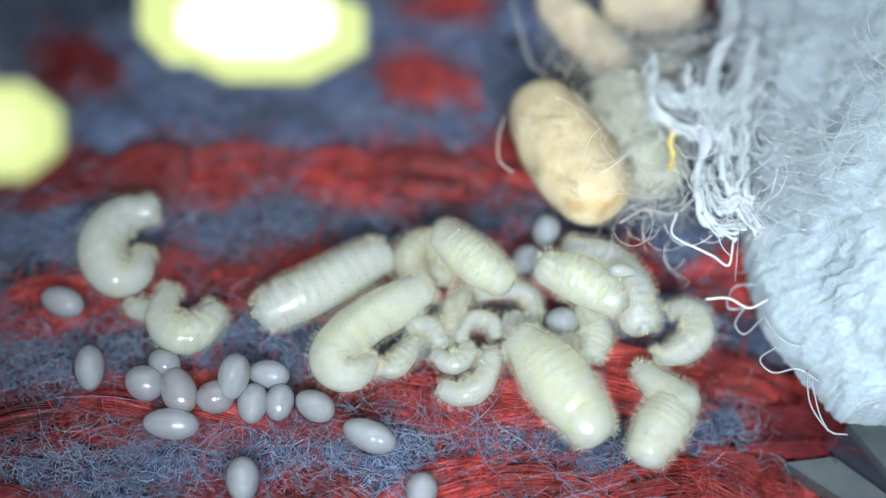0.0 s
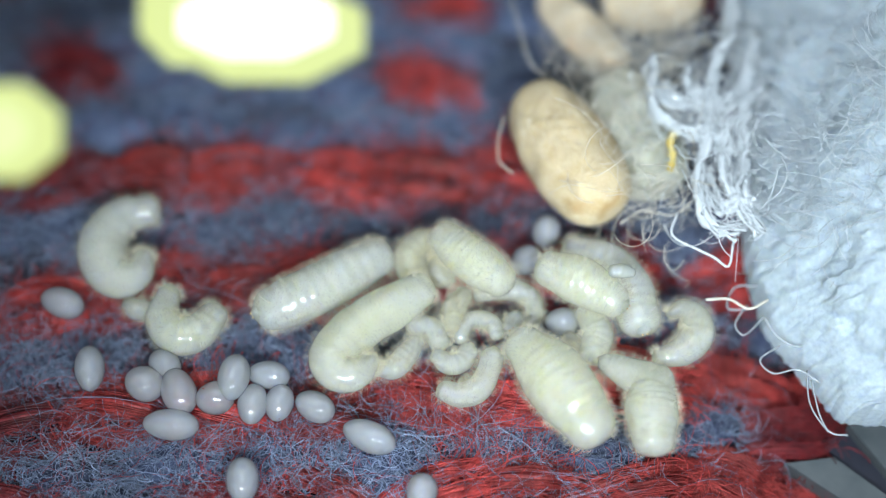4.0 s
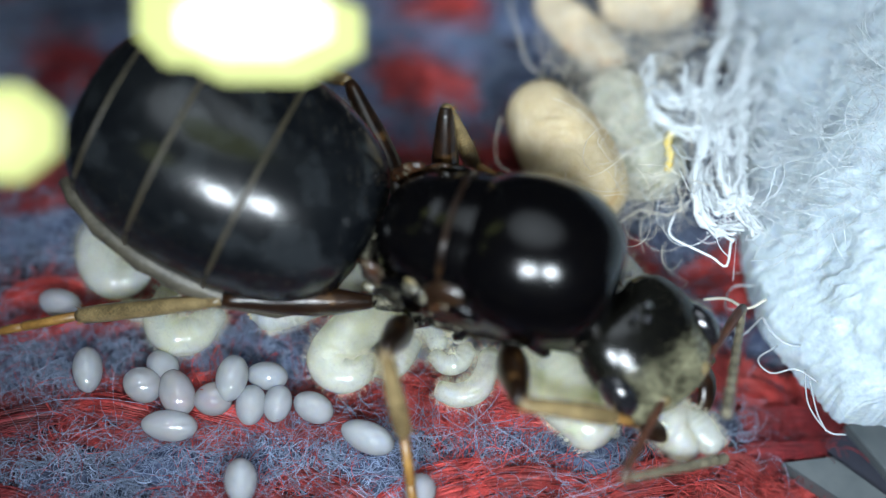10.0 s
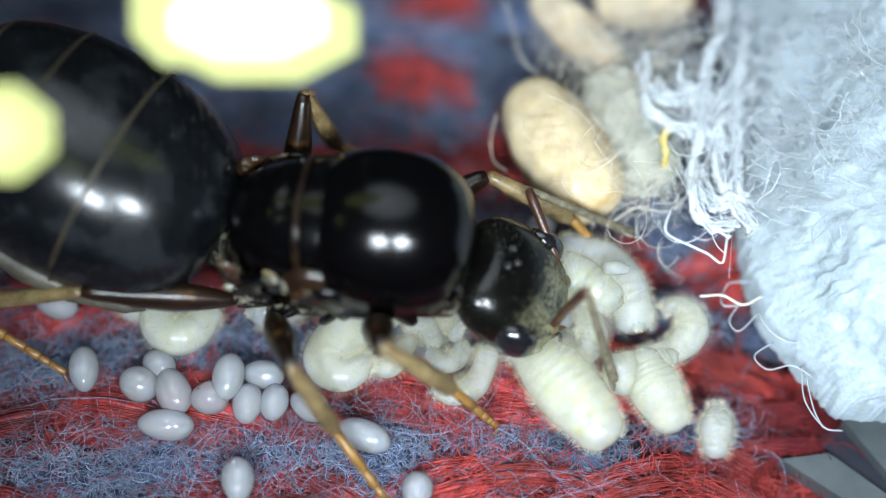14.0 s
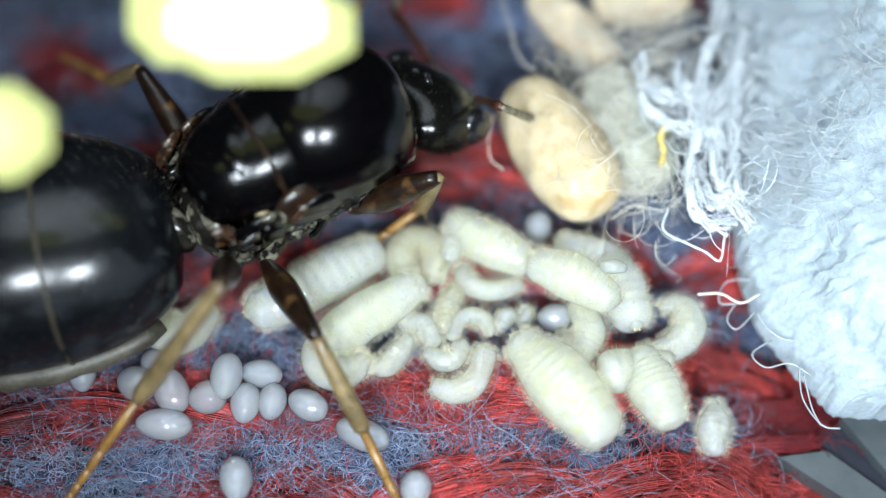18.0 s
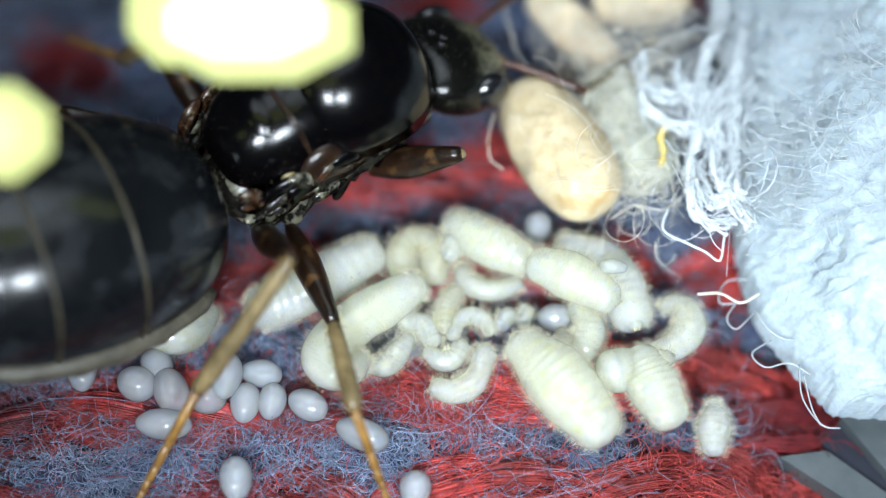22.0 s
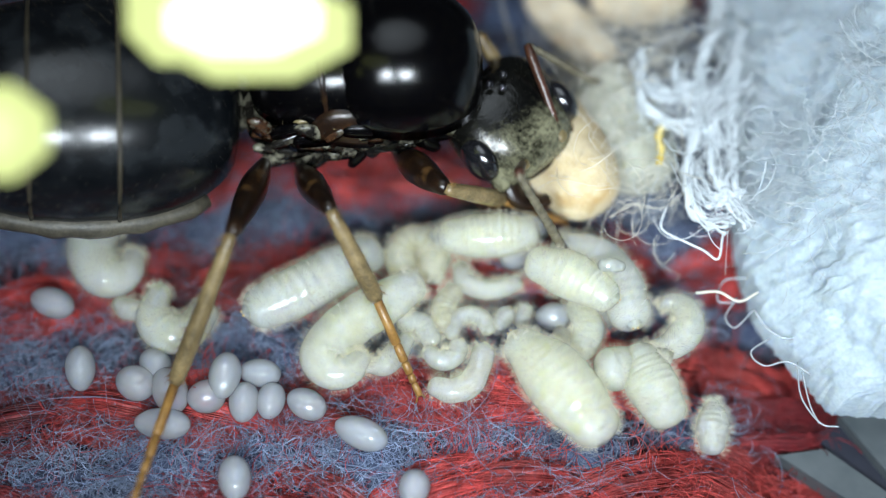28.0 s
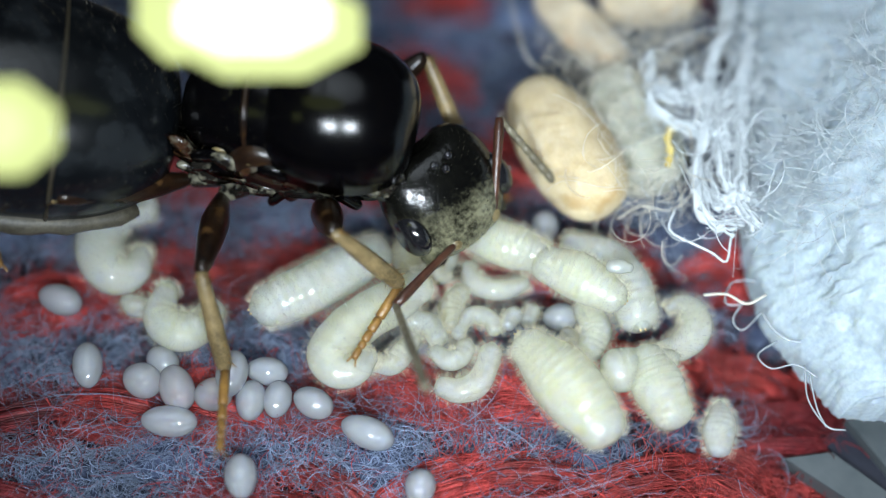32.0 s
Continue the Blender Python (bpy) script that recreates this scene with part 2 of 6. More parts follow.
def mesh(name, vf, mat, smooth=True):
    me = bpy.data.meshes.new(name)
    me.from_pydata([(x * MM, y * MM, z * MM) for x, y, z in vf[0]], [], vf[1])
    me.materials.append(mat)
    me.polygons.foreach_set("use_smooth", [smooth] * len(me.polygons))
    me.update()
    return me


def part(name, vf, mat, parent=None, label="", smooth=True):
    ob = new(name, mesh(name, vf, mat, smooth))
    ob.parent = parent
    return tagged(ob, label)


def spline(points, steps):
    """Catmull-Rom through a few control points."""
    p = [Vector(q) for q in points]
    p = [2 * p[0] - p[1], *p, 2 * p[-1] - p[-2]]
    out = []
    for i in range(steps + 1):
        u = i / steps * (len(p) - 3)
        k = min(int(u), len(p) - 4)
        s = u - k
        a, b, c, d = p[k:k + 4]
        out.append(0.5 * (2 * b + (c - a) * s + (2 * a - 5 * b + 4 * c - d) * s * s + (3 * b - a - 3 * c + d) * s ** 3))
    return out


def threads(paths, radius, sides=3):
    """Many thin threads in one skin."""
    verts, faces = [], []
    for path in paths:
        r = radius * random.uniform(0.6, 1.4)
        v, f = tube(path, r, sides, close=False)
        k = len(verts)
        verts.extend(v)
        faces.extend(tuple(i + k for i in q) for q in f)
    return verts, faces


def curl(start, way, length, steps, wild, rng):
    """One loose thread that wanders from start along way, bending the same way for a while."""
    p, d = Vector(start), Vector(way).normalized()
    axis = Vector((rng.gauss(0, 0.5), rng.gauss(0, 0.5), rng.choice((-1, 1))))
    path = [p.copy()]
    for _ in range(steps):
        axis = axis + Vector((rng.gauss(0, 0.3), rng.gauss(0, 0.3), rng.gauss(0, 0.45)))
        d = (d + axis.normalized().cross(d) * wild * rng.uniform(0.4, 1.4)).normalized()
        p = p + d * (length / steps)
        path.append(p.copy())
    return path


# ---- the cloth under the nest ----
def cloth():
    rng = random.Random(4)
    ground = new("ground", mesh("ground", join(([(-60, -60, -2.4), (60, -60, -2.4), (60, 60, -2.4), (-60, 60, -2.4)], [(0, 1, 2, 3)])), TABLE))
    tagged(ground, "dark smooth table top under the cloth", "table top", kind="structure")
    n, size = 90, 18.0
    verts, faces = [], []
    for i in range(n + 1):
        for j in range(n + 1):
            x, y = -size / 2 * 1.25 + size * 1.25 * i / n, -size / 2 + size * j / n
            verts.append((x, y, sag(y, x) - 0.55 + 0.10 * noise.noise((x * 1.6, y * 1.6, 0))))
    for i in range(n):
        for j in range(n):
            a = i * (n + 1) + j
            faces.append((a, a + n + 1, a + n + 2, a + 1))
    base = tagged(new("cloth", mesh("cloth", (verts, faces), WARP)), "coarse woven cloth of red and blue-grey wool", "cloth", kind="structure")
    shapes = {}
    tufts = {}
    # Blue cores are darker than their fibres: shade between fibres put into the colour.
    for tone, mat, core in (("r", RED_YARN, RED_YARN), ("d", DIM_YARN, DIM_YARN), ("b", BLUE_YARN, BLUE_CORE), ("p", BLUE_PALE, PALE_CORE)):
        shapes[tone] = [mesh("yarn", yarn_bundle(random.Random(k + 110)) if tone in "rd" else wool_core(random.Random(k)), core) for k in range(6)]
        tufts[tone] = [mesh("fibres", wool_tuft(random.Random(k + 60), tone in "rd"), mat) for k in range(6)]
    # rows of floats from the back to the front: depth, tones from left to right
    for k, (y, tones) in enumerate((
            (6.4, "bbrbbbbrbbbbbbb"), (5.6, "bdbbbrbbbbrbbbb"), (4.7, "bbbbbbbrbbbbbbb"), (3.85, "bbbbbbbbbbbbbbb"), (2.98, "bbbdbbbrbbbbbrb"), (2.12, "bbbbbbbbbbbbbbb"),
            (1.24, "bbbdrrrrrbbrrrr"), (0.45, "bbbbbbbbbbbrbbb"), (-0.30, "bbdrrrrrrrrrrrr"), (-1.12, "bbbbbbbbbbbbbbb"), (-1.92, "bbddrrrrrrrrrrr"), (-2.62, "dbbbbbbbbbdbbbb"),
            (-3.22, "bbbdbdrrrrrrrrb"), (-3.86, "rbbbbbbrbbbbbbb"), (-4.5, "rrrbrrrbrrrrrrr"), (-5.2, "bbbbbrbbbbbbbbb"))):
        x = -8.6 + (0.6 if k % 2 else 0.0)
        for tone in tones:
            # Back rows are paler; far left stays dark, light falloff put into colour.
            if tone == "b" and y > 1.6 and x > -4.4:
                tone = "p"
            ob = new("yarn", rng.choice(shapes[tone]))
            ob.parent = base
            slope = (0.045 * x if x < 0 else 0.10 * x) if -3.5 < y < 0 else 0.0
            ob.matrix_local = pose_mm(x + rng.uniform(-0.15, 0.15), y + slope + rng.uniform(-0.14, 0.14), sag(y, x) - (0.33 if tone in "rd" else 0.44) + rng.uniform(-0.14, 0.06),
                                      rng.uniform(-12, 12), rng.uniform(-12, 12), rng.uniform(-22, 22) + (180 if rng.random() < 0.5 else 0))
            felt = new("fibres", rng.choice(tufts[tone]))
            felt.parent = ob
            x += 1.21
    fuzz = {"fuzz": [], "red_fuzz": []}
    for k in range(9500):
        x, y = rng.uniform(-6.6, 6.6), rng.triangular(-4.2, 5.0, -2.4)
        if x > 1.4 and rng.random() < 0.8:
            continue
        a = rng.uniform(0, math.tau)
        fuzz["red_fuzz" if rng.random() < 0.12 else "fuzz"].append(
            curl((x, y, sag(y, x) - 0.20 + rng.uniform(-0.08, 0.06)), (math.cos(a), math.sin(a), rng.uniform(-0.1, 0.25)), rng.uniform(0.25, 0.9), 6, 0.45, rng))
    for k in range(700):
        x, y = rng.uniform(-6.4, 6.6), rng.triangular(-4.2, 1.5, -2.6)
        if x > 1.4 and rng.random() < 0.85:
            continue
        a = rng.uniform(0, math.tau)
        fuzz["fuzz"].append(curl((x, y, sag(y, x) - 0.05), (math.cos(a), math.sin(a), rng.uniform(-0.1, 0.1)), rng.uniform(0.8, 2.2), 12, 0.22, rng))
    for k, mat in (("fuzz", FUZZ), ("red_fuzz", RED_FUZZ)):
        for path in fuzz[k]:
            for p in path:
                p.z = min(p.z, sag(p.y, p.x) + 0.02)
        ob = tagged(new("loose_wool_fibres", mesh("loose_wool_fibres", threads(fuzz[k], 0.0028), mat)),
                    "fine loose wool fibres standing off the cloth", "fibres", kind="stuff")


def sag(y, x=0.0):
    """The cloth falls away behind the nest and towards the cotton."""
    side = -0.14 * min(max(0.0, x - 1.7), 1.2) ** 2 - 0.44 * max(0.0, min(x, 6.0) - 2.9)
    return side - (0.07 * max(0.0, y - 0.8) ** 2 if y < 5 else 0.07 * 4.2 ** 2 + 0.25 * (y - 5))


def wool_tuft(rng, combed=False):
    """A felted tuft: a mound of crinkled fine fibres that lie every way, or combed along the yarn."""
    paths = []
    for k in range(240 if combed else 480):
        a, u = rng.uniform(-0.35, math.pi + 0.35), rng.uniform(-0.95, 0.95)
        w = math.sqrt(1 - u * u) ** 0.7
        r = rng.uniform(0.80, 1.12)
        start = ((0.75 if combed else 0.68) * u, (0.46 if combed else 0.40) * w * r * math.cos(a), (0.36 if combed else 0.33) * w * r * math.sin(a) - (0.06 if combed else 0.10))
        b = rng.gauss(0, 0.35) if combed else rng.uniform(0, math.tau)
        paths.append(curl(start, (math.cos(b), math.sin(b), rng.uniform(-0.35, 0.25)), rng.uniform(0.3, 0.8) if combed else rng.uniform(0.25, 0.6), 8, 0.28 if combed else 0.5, rng))
    for path in paths:
        for p in path:
            p.z = min(p.z, 0.27)
    return threads(paths, 0.0040)


def wool_core(rng):
    v, f = ellipsoid(0.64, 0.33, 0.27, (0, 0, -0.10), rows=22, sides=26)
    k = rng.uniform(0, 50)
    return [(x * (1 + 0.10 * noise.noise((x * 5, y * 5, k))), y * (1 + 0.40 * noise.noise((x * 5, z * 6, k))), z * (1 + 0.55 * noise.noise((x * 5, y * 6, k + 9)))) for x, y, z in v], f


def yarn_bundle(rng, woolly=False):
    """A float of loosely twisted wool: many strands that rise out of the weave and dip back."""
    pieces = []
    plies = 6
    for ply in range(plies):
        a0 = math.tau * ply / plies + rng.uniform(-0.4, 0.4)
        r0, thick = rng.uniform(0.14, 0.27), rng.uniform(0.07, 0.13)
        spin, half, rise = rng.uniform(-0.3, 0.7), rng.uniform(0.70, 1.15), rng.uniform(-0.08, 0.05)

        def core(s):
            b = a0 + spin * (s - 0.5)
            swell = 0.55 + 0.45 * math.sin(math.pi * s)
            return half * (2 * s - 1), r0 * swell * 1.6 * math.cos(b), r0 * swell * math.sin(b) - 0.42 * abs(2 * s - 1) ** 3 + 0.04 + rise

        pieces.append(tube([core(i / 8) for i in range(9)], [thick * 0.6 * (0.6 + 0.4 * math.sin(math.pi * i / 8)) for i in range(9)], 7))
        for k in range(46):
            c, wave, quick, lag = rng.uniform(0, math.tau), rng.uniform(0.005, 0.05 if woolly else 0.02), rng.uniform(4, 13), rng.uniform(0, 6)
            out = thick * rng.uniform(0.7, 1.15)
            path = []
            for i in range(9):
                s = 0.02 + 0.96 * i / 8
                x, y, z = core(s)
                e = c + (1.6 if woolly else 1.0) * s
                path.append((x, y + out * math.cos(e) * (0.6 + 0.4 * math.sin(math.pi * s)) + wave * math.sin(lag + s * quick), z + out * math.sin(e) * (0.6 + 0.4 * math.sin(math.pi * s)) + wave * math.cos(lag + s * quick)))
            pieces.append(tube(path, rng.uniform(0.005, 0.010), 3))
    frizz = []
    for k in range(90):
        u, a = rng.uniform(-0.7, 0.7), rng.uniform(0.2, math.pi - 0.2)
        w = math.sqrt(1 - u * u)
        frizz.append(curl((0.75 * u, 0.36 * w * math.cos(a), 0.36 * w * math.sin(a) - 0.06), (1, rng.uniform(-0.8, 0.8), rng.uniform(-0.3, 0.2)), rng.uniform(0.25, 0.6), 7, 0.3, rng))
    pieces.append(threads(frizz, 0.005))
    return join(*pieces)


cloth()


# ---- brood ----
def toward(start, end, up=(0, 0, 1)):
    """A pose at start whose x axis points to end."""
    x = (Vector(end) - Vector(start)).normalized()
    y = Vector(up).cross(x)
    y = y.normalized() if y.length > 1e-4 else Vector((0, 1, 0))
    z = x.cross(y)
    m = Matrix((x, y, z)).transposed().to_4x4()
    m.translation = Vector(start) * MM
    return m


def larva(spine, widths, mat=None, tag="", z=0.25, hairs=500, segments=12, at=None, hair=0.115, flat=0.92, capsule=True):
    """A legless grub: a ringed skin round a bent spine (mm, on the plane) with its width at each knot, head at the end of it."""
    rng = random.Random(int(abs(spine[0][0]) * 1000 + abs(spine[-1][1]) * 100))
    base = at or (spine[len(spine) // 2][0], spine[len(spine) // 2][1], 0)
    steps, sides, cap = 60, 24, 9
    line = spline([(x - base[0], y - base[1], z) for x, y in spine], steps)
    wide = [v.x for v in spline([(w / 2, 0, 0) for w in widths], steps)]
    first, last = (line[0] - line[3]).normalized(), (line[-1] - line[-4]).normalized()
    path, radii = [], []
    for k in range(cap):
        u = 1 - k / cap
        path.append(line[0] + first * wide[0] * 0.9 * u)
        radii.append(wide[0] * math.sqrt(max(0.004, 1 - u ** 2.2)))
    path, radii = path + line, radii + wide
    for k in range(1, cap + 1):
        u = k / cap
        path.append(line[-1] + last * wide[-1] * 0.9 * u)
        radii.append(wide[-1] * math.sqrt(max(0.004, 1 - u ** 2.2)))
    skin = tube(path, radii, sides, flat)
    total, verts = len(path), []
    for i in range(total):
        s = i / (total - 1)
        crease = math.cos(math.pi * segments * s + 0.4 * math.sin(9 * s)) ** 2
        for j in range(sides):
            p, c = Vector(skin[0][i * sides + j]), path[i]
            back = max(0.0, math.sin(math.tau * j / sides))
            fold = 1 - 0.030 * crease * (0.20 + 0.80 * back) + 0.020 * back * noise.noise((s * 34, j * 0.8, segments))
            q = c + (p - c) * fold
            q += 0.03 * radii[i] * noise.noise_vector(q * 6)
            verts.append(tuple(q))
    ob = new("larva", mesh("larva", (verts, skin[1]), mat or LARVA))
    ob.matrix_world = pose_mm(*base)
    tagged(ob, tag or "plump cream-coloured grub covered in short bristles", "ant larva", "brood pile")
    if capsule and hairs:
        r = wide[-1] * 0.50
        tilt = toward((0, 0, 0), last)
        end = path[-1] - last * r * 0.9 + Vector((0, 0, r * 0.35))
        crown = part("head_capsule", moved(ellipsoid(r * 1.1, r, r * 0.95, rows=10, sides=14), Matrix.Translation(end) @ tilt), mat or LARVA, ob, "small rounded pale head")
        for side in (-1, 1):
            part("jaw", moved(ellipsoid(r * 0.24, r * 0.13, r * 0.10, rows=6, sides=8), Matrix.Translation(end) @ tilt @ Matrix.Translation((r * 0.98, side * r * 0.22, r * 0.15))), MOUTH, crown, "tiny straw-coloured jaw")
    tips, faces = [], []
    for _ in range(int(hairs * 5)):
        i = rng.randrange(1, total - 2) if rng.random() < 0.85 else rng.choice((*range(1, cap), *range(total - cap, total - 2)))
        j = rng.randrange(sides)
        if math.sin(math.tau * j / sides) < -0.55:
            continue
        near, far, beside = i * sides + j, (i + 1) * sides + j, i * sides + (j + 1) % sides
        foot = Vector(verts[near]) + rng.random() * (Vector(verts[far]) - Vector(verts[near])) + rng.random() * (Vector(verts[beside]) - Vector(verts[near]))
        out = foot - path[i]
        if out.length < 1e-4:
            continue
        out.normalize()
        if i < cap:
            out = (out * (0.3 + radii[i] / wide[0]) + first * (1 - i / cap)).normalized()
        elif i >= total - cap:
            out = (out * (0.3 + radii[i] / wide[-1]) + last * (1 - (total - 1 - i) / cap)).normalized()
        out = (out + 0.22 * Vector((rng.uniform(-1, 1), rng.uniform(-1, 1), rng.uniform(-1, 1)))).normalized()
        side = out.cross(Vector((0.3, 0.5, 0.8))).normalized() * 0.0010
        other = out.cross(side).normalized() * 0.0010
        long = hair * rng.uniform(0.35, 1.0)
        bend = foot + out * long * 0.55
        tip = foot + (out + 0.3 * Vector((rng.uniform(-1, 1), rng.uniform(-1, 1), rng.uniform(-1, 1)))).normalized() * long
        k = len(tips)
        for c, w in ((foot, 1.0), (bend, 0.75)):
            tips += [tuple(c + side * w), tuple(c - side * 0.5 * w + other * w), tuple(c - side * 0.5 * w - other * w)]
        tips.append(tuple(tip))
        faces += [(k, k + 1, k + 4, k + 3), (k + 1, k + 2, k + 5, k + 4), (k + 2, k, k + 3, k + 5), (k + 3, k + 4, k + 6), (k + 4, k + 5, k + 6), (k + 5, k + 3, k + 6)]
    if hairs:
        part("bristles", (tips, faces), HAIR, ob, "fine short pale bristles", smooth=False)["kind"] = "stuff"
    return ob


def egg(x, y, long, wide, turn, z=None):
    ob = new("egg", mesh("egg", ellipsoid(long / 2, wide / 2, wide / 2, rows=16, sides=22, egg=0.06), EGG))
    ob.matrix_world = pose_mm(x, y, z if z is not None else wide / 2 - 0.04, 0, 0, turn)
    return tagged(ob, "milky white translucent oval egg lying on the cloth", "ant egg", "eggs")


CURLED = "pale curled grub with glistening ringed back"
SMALL = "small cream grub bent among the larger ones"
larva([(-3.65, 0.38), (-3.96, 0.28), (-4.14, -0.02), (-4.12, -0.33), (-3.93, -0.56), (-3.70, -0.50), (-3.63, -0.27)], (0.38, 0.50, 0.59, 0.59, 0.53, 0.41, 0.25), LARVA_WHITE, CURLED, 0.30, 600)
larva([(-2.74, -1.04), (-2.91, -1.26), (-3.15, -1.30), (-3.34, -1.09), (-3.30, -0.77)], (0.35, 0.46, 0.50, 0.44, 0.29), LARVA, "small cream grub bent into a hook on red wool", 0.24, 420)
larva([(-3.56, -0.94), (-3.69, -0.91), (-3.77, -0.85)], (0.25, 0.26, 0.20), LARVA, SMALL, 0.14, 110, 5)
larva([(-0.82, -0.32), (-1.14, -0.52), (-1.45, -0.72), (-1.75, -0.88), (-2.02, -1.02)], (0.50, 0.60, 0.62, 0.62, 0.54), LARVA_WHITE, "large plump whitish grub lying stretched out", 0.36, 800, 13)
larva([(-0.29, -0.85), (-0.60, -1.07), (-0.90, -1.27), (-1.15, -1.51), (-1.29, -1.76), (-1.18, -1.94), (-0.99, -1.93), (-0.85, -1.79)], (0.44, 0.56, 0.58, 0.58, 0.55, 0.46, 0.38, 0.25), LARVA, "large cream grub bent into a hook", 0.50, 850, 14)
larva([(-0.34, -0.56), (-0.39, -0.27), (-0.20, -0.11), (0.01, -0.27), (-0.03, -0.54)], (0.37, 0.44, 0.44, 0.41, 0.34), LARVA_TAN, "curled tan grub half hidden by the others", 0.30, 500)
rolled = larva([(0.66, -0.75), (0.45, -0.57), (0.23, -0.38), (0.03, -0.18)], (0.44, 0.56, 0.54, 0.42), LARVA, "plump cream grub lying across the pile", 0.60, 560, at=(0.34, -0.46, 0), capsule=False)
shifted = larva([(0.99, -0.65), (0.76, -0.73), (0.53, -0.71), (0.37, -0.60), (0.34, -0.45)], (0.19, 0.25, 0.26, 0.24, 0.20), LARVA, "slender cream grub turned about by the ant", 0.20, 330, at=(0.66, -0.66, 0))
larva([(0.24, -0.77), (0.13, -0.95), (0.11, -1.20)], (0.23, 0.30, 0.27), LARVA_TAN, SMALL, 0.22, 230, 8)
larva([(0.21, -1.33), (0.27, -1.16), (0.42, -1.08), (0.58, -1.14), (0.64, -1.28)], (0.18, 0.21, 0.22, 0.22, 0.18), LARVA, SMALL, 0.22, 240, 9)
larva([(-0.33, -1.16), (-0.14, -1.21), (-0.04, -1.39)], (0.26, 0.29, 0.25), LARVA, SMALL, 0.22, 240, 8)
larva([(-0.06, -1.57), (0.07, -1.67), (0.21, -1.64), (0.29, -1.51)], (0.20, 0.26, 0.26, 0.24), LARVA, SMALL, 0.20, 230, 7)
larva([(-0.76, -1.75), (-0.58, -1.74), (-0.44, -1.58), (-0.32, -1.41)], (0.19, 0.28, 0.28, 0.19), LARVA, SMALL, 0.24, 260, 9)
larva([(0.03, -2.03), (0.21, -2.08), (0.41, -2.00), (0.53, -1.78), (0.58, -1.60)], (0.25, 0.30, 0.32, 0.28, 0.28), LARVA, SMALL, 0.22, 300, 8)
larva([(0.80, -1.17), (0.87, -1.06)], (0.20, 0.23), LARVA_WHITE, SMALL, 0.16, 70, 4)
larva([(1.05, -1.14), (1.10, -0.99)], (0.19, 0.18), LARVA, SMALL, 0.16, 70, 5)
larva([(1.74, -1.03), (1.84, -1.29), (1.76, -1.55)], (0.32, 0.37, 0.32), LARVA, SMALL, 0.24, 330, 9)
larva([(1.50, -1.29), (1.58, -1.37), (1.62, -1.50)], (0.17, 0.18, 0.16), LARVA_TAN, SMALL, 0.14, 90, 6)
larva([(1.61, -0.24), (1.97, -0.36), (2.24, -0.72), (2.33, -1.12)], (0.41, 0.51, 0.55, 0.52), LARVA_WHITE, "bent whitish grub under another one", 0.32, 560)
larva([(1.29, -0.62), (1.57, -0.74), (1.82, -0.90), (2.00, -1.03)], (0.46, 0.60, 0.54, 0.42), LARVA, "plump cream grub lying on another one", 0.60, 560)
larva([(2.01, -0.75), (2.11, -0.75), (2.21, -0.77)], (0.16, 0.18, 0.12), LARVA_WHITE, "tiny white grub perched on a larger one", 0.80, 0, 4)
larva([(2.57, -1.60), (2.83, -1.52), (3.02, -1.31), (3.01, -1.06), (2.86, -0.96), (2.73, -1.01)], (0.24, 0.35, 0.40, 0.34, 0.24, 0.14), LARVA, "cream grub curled like a comma beside the cotton", 0.24, 430, 13)
large = larva([(1.66, -2.54), (1.46, -2.21), (1.22, -1.85), (0.96, -1.54)], (0.60, 0.78, 0.77, 0.50), LARVA, "large plump grub with a ringed glistening back", 0.42, 900, 13, at=(1.34, -2.04, 0))
twisting = larva([(-0.34, 0), (0, 0), (0.30, 0)], (0.50, 0.62, 0.52), LARVA, "plump grub that twists slowly", 0.36, 500, 9, at=(0, 0, 0), capsule=False)


def forepart(name, spine, widths, z, owner, hairs=220):
    """The front end of a grub, a part that bends on its body."""
    ob = larva(spine, widths, LARVA, "", z, hairs, 6, at=(0, 0, 0))
    ob.name, ob.data.name = name, name
    for key in ("label", "category", "group"):
        del ob[key]
    ob.parent = owner
    ob.matrix_parent_inverse = Matrix()
    return ob


nod = forepart("forepart", [(-0.05, 0), (0.22, 0), (0.45, 0), (0.56, 0)], (0.54, 0.42, 0.31, 0.22), 0.36, twisting)
tucked = forepart("forepart", [(-0.05, 0), (0.16, 0), (0.34, 0)], (0.40, 0.36, 0.26), 0.0, rolled)
carried_grub = larva([(0.0, -0.22), (0.0, -0.04), (0.01, 0.14), (0, 0.28)], (0.30, 0.38, 0.33, 0.16), LARVA_WHITE, "small white grub carried and put down by the ant", 0.19, 300, 9, at=(0, 0, 0))

for spec in ((-4.59, -0.82, 0.56, 0.37, -20), (-4.17, -1.70, 0.58, 0.36, 97), (-3.50, -1.91, 0.48, 0.42, -25), (-3.29, -1.65, 0.42, 0.36, -40), (-3.09, -2.01, 0.6, 0.42, -68), (-3.15, -2.42, 0.66, 0.37, -4), (-2.66, -2.09, 0.46, 0.4, 10), (-2.05, -1.78, 0.5, 0.34, -8), (-2.22, -2.16, 0.5, 0.36, 85), (-1.91, -2.14, 0.46, 0.34, 80), (-1.49, -2.19, 0.5, 0.36, -28), (-0.85, -2.57, 0.66, 0.37, -24), (-2.28, -3.11, 0.54, 0.38, 95), (-0.24, -3.24, 0.42, 0.36, 80), (1.28, 0.17, 0.46, 0.36, 80), (1.02, -0.23, 0.42, 0.36, 30), (1.43, -1.07, 0.42, 0.34, 5)):
    egg(*spec)
egg(*(-2.44, -1.89), .58, .38, 82, z=0.30)


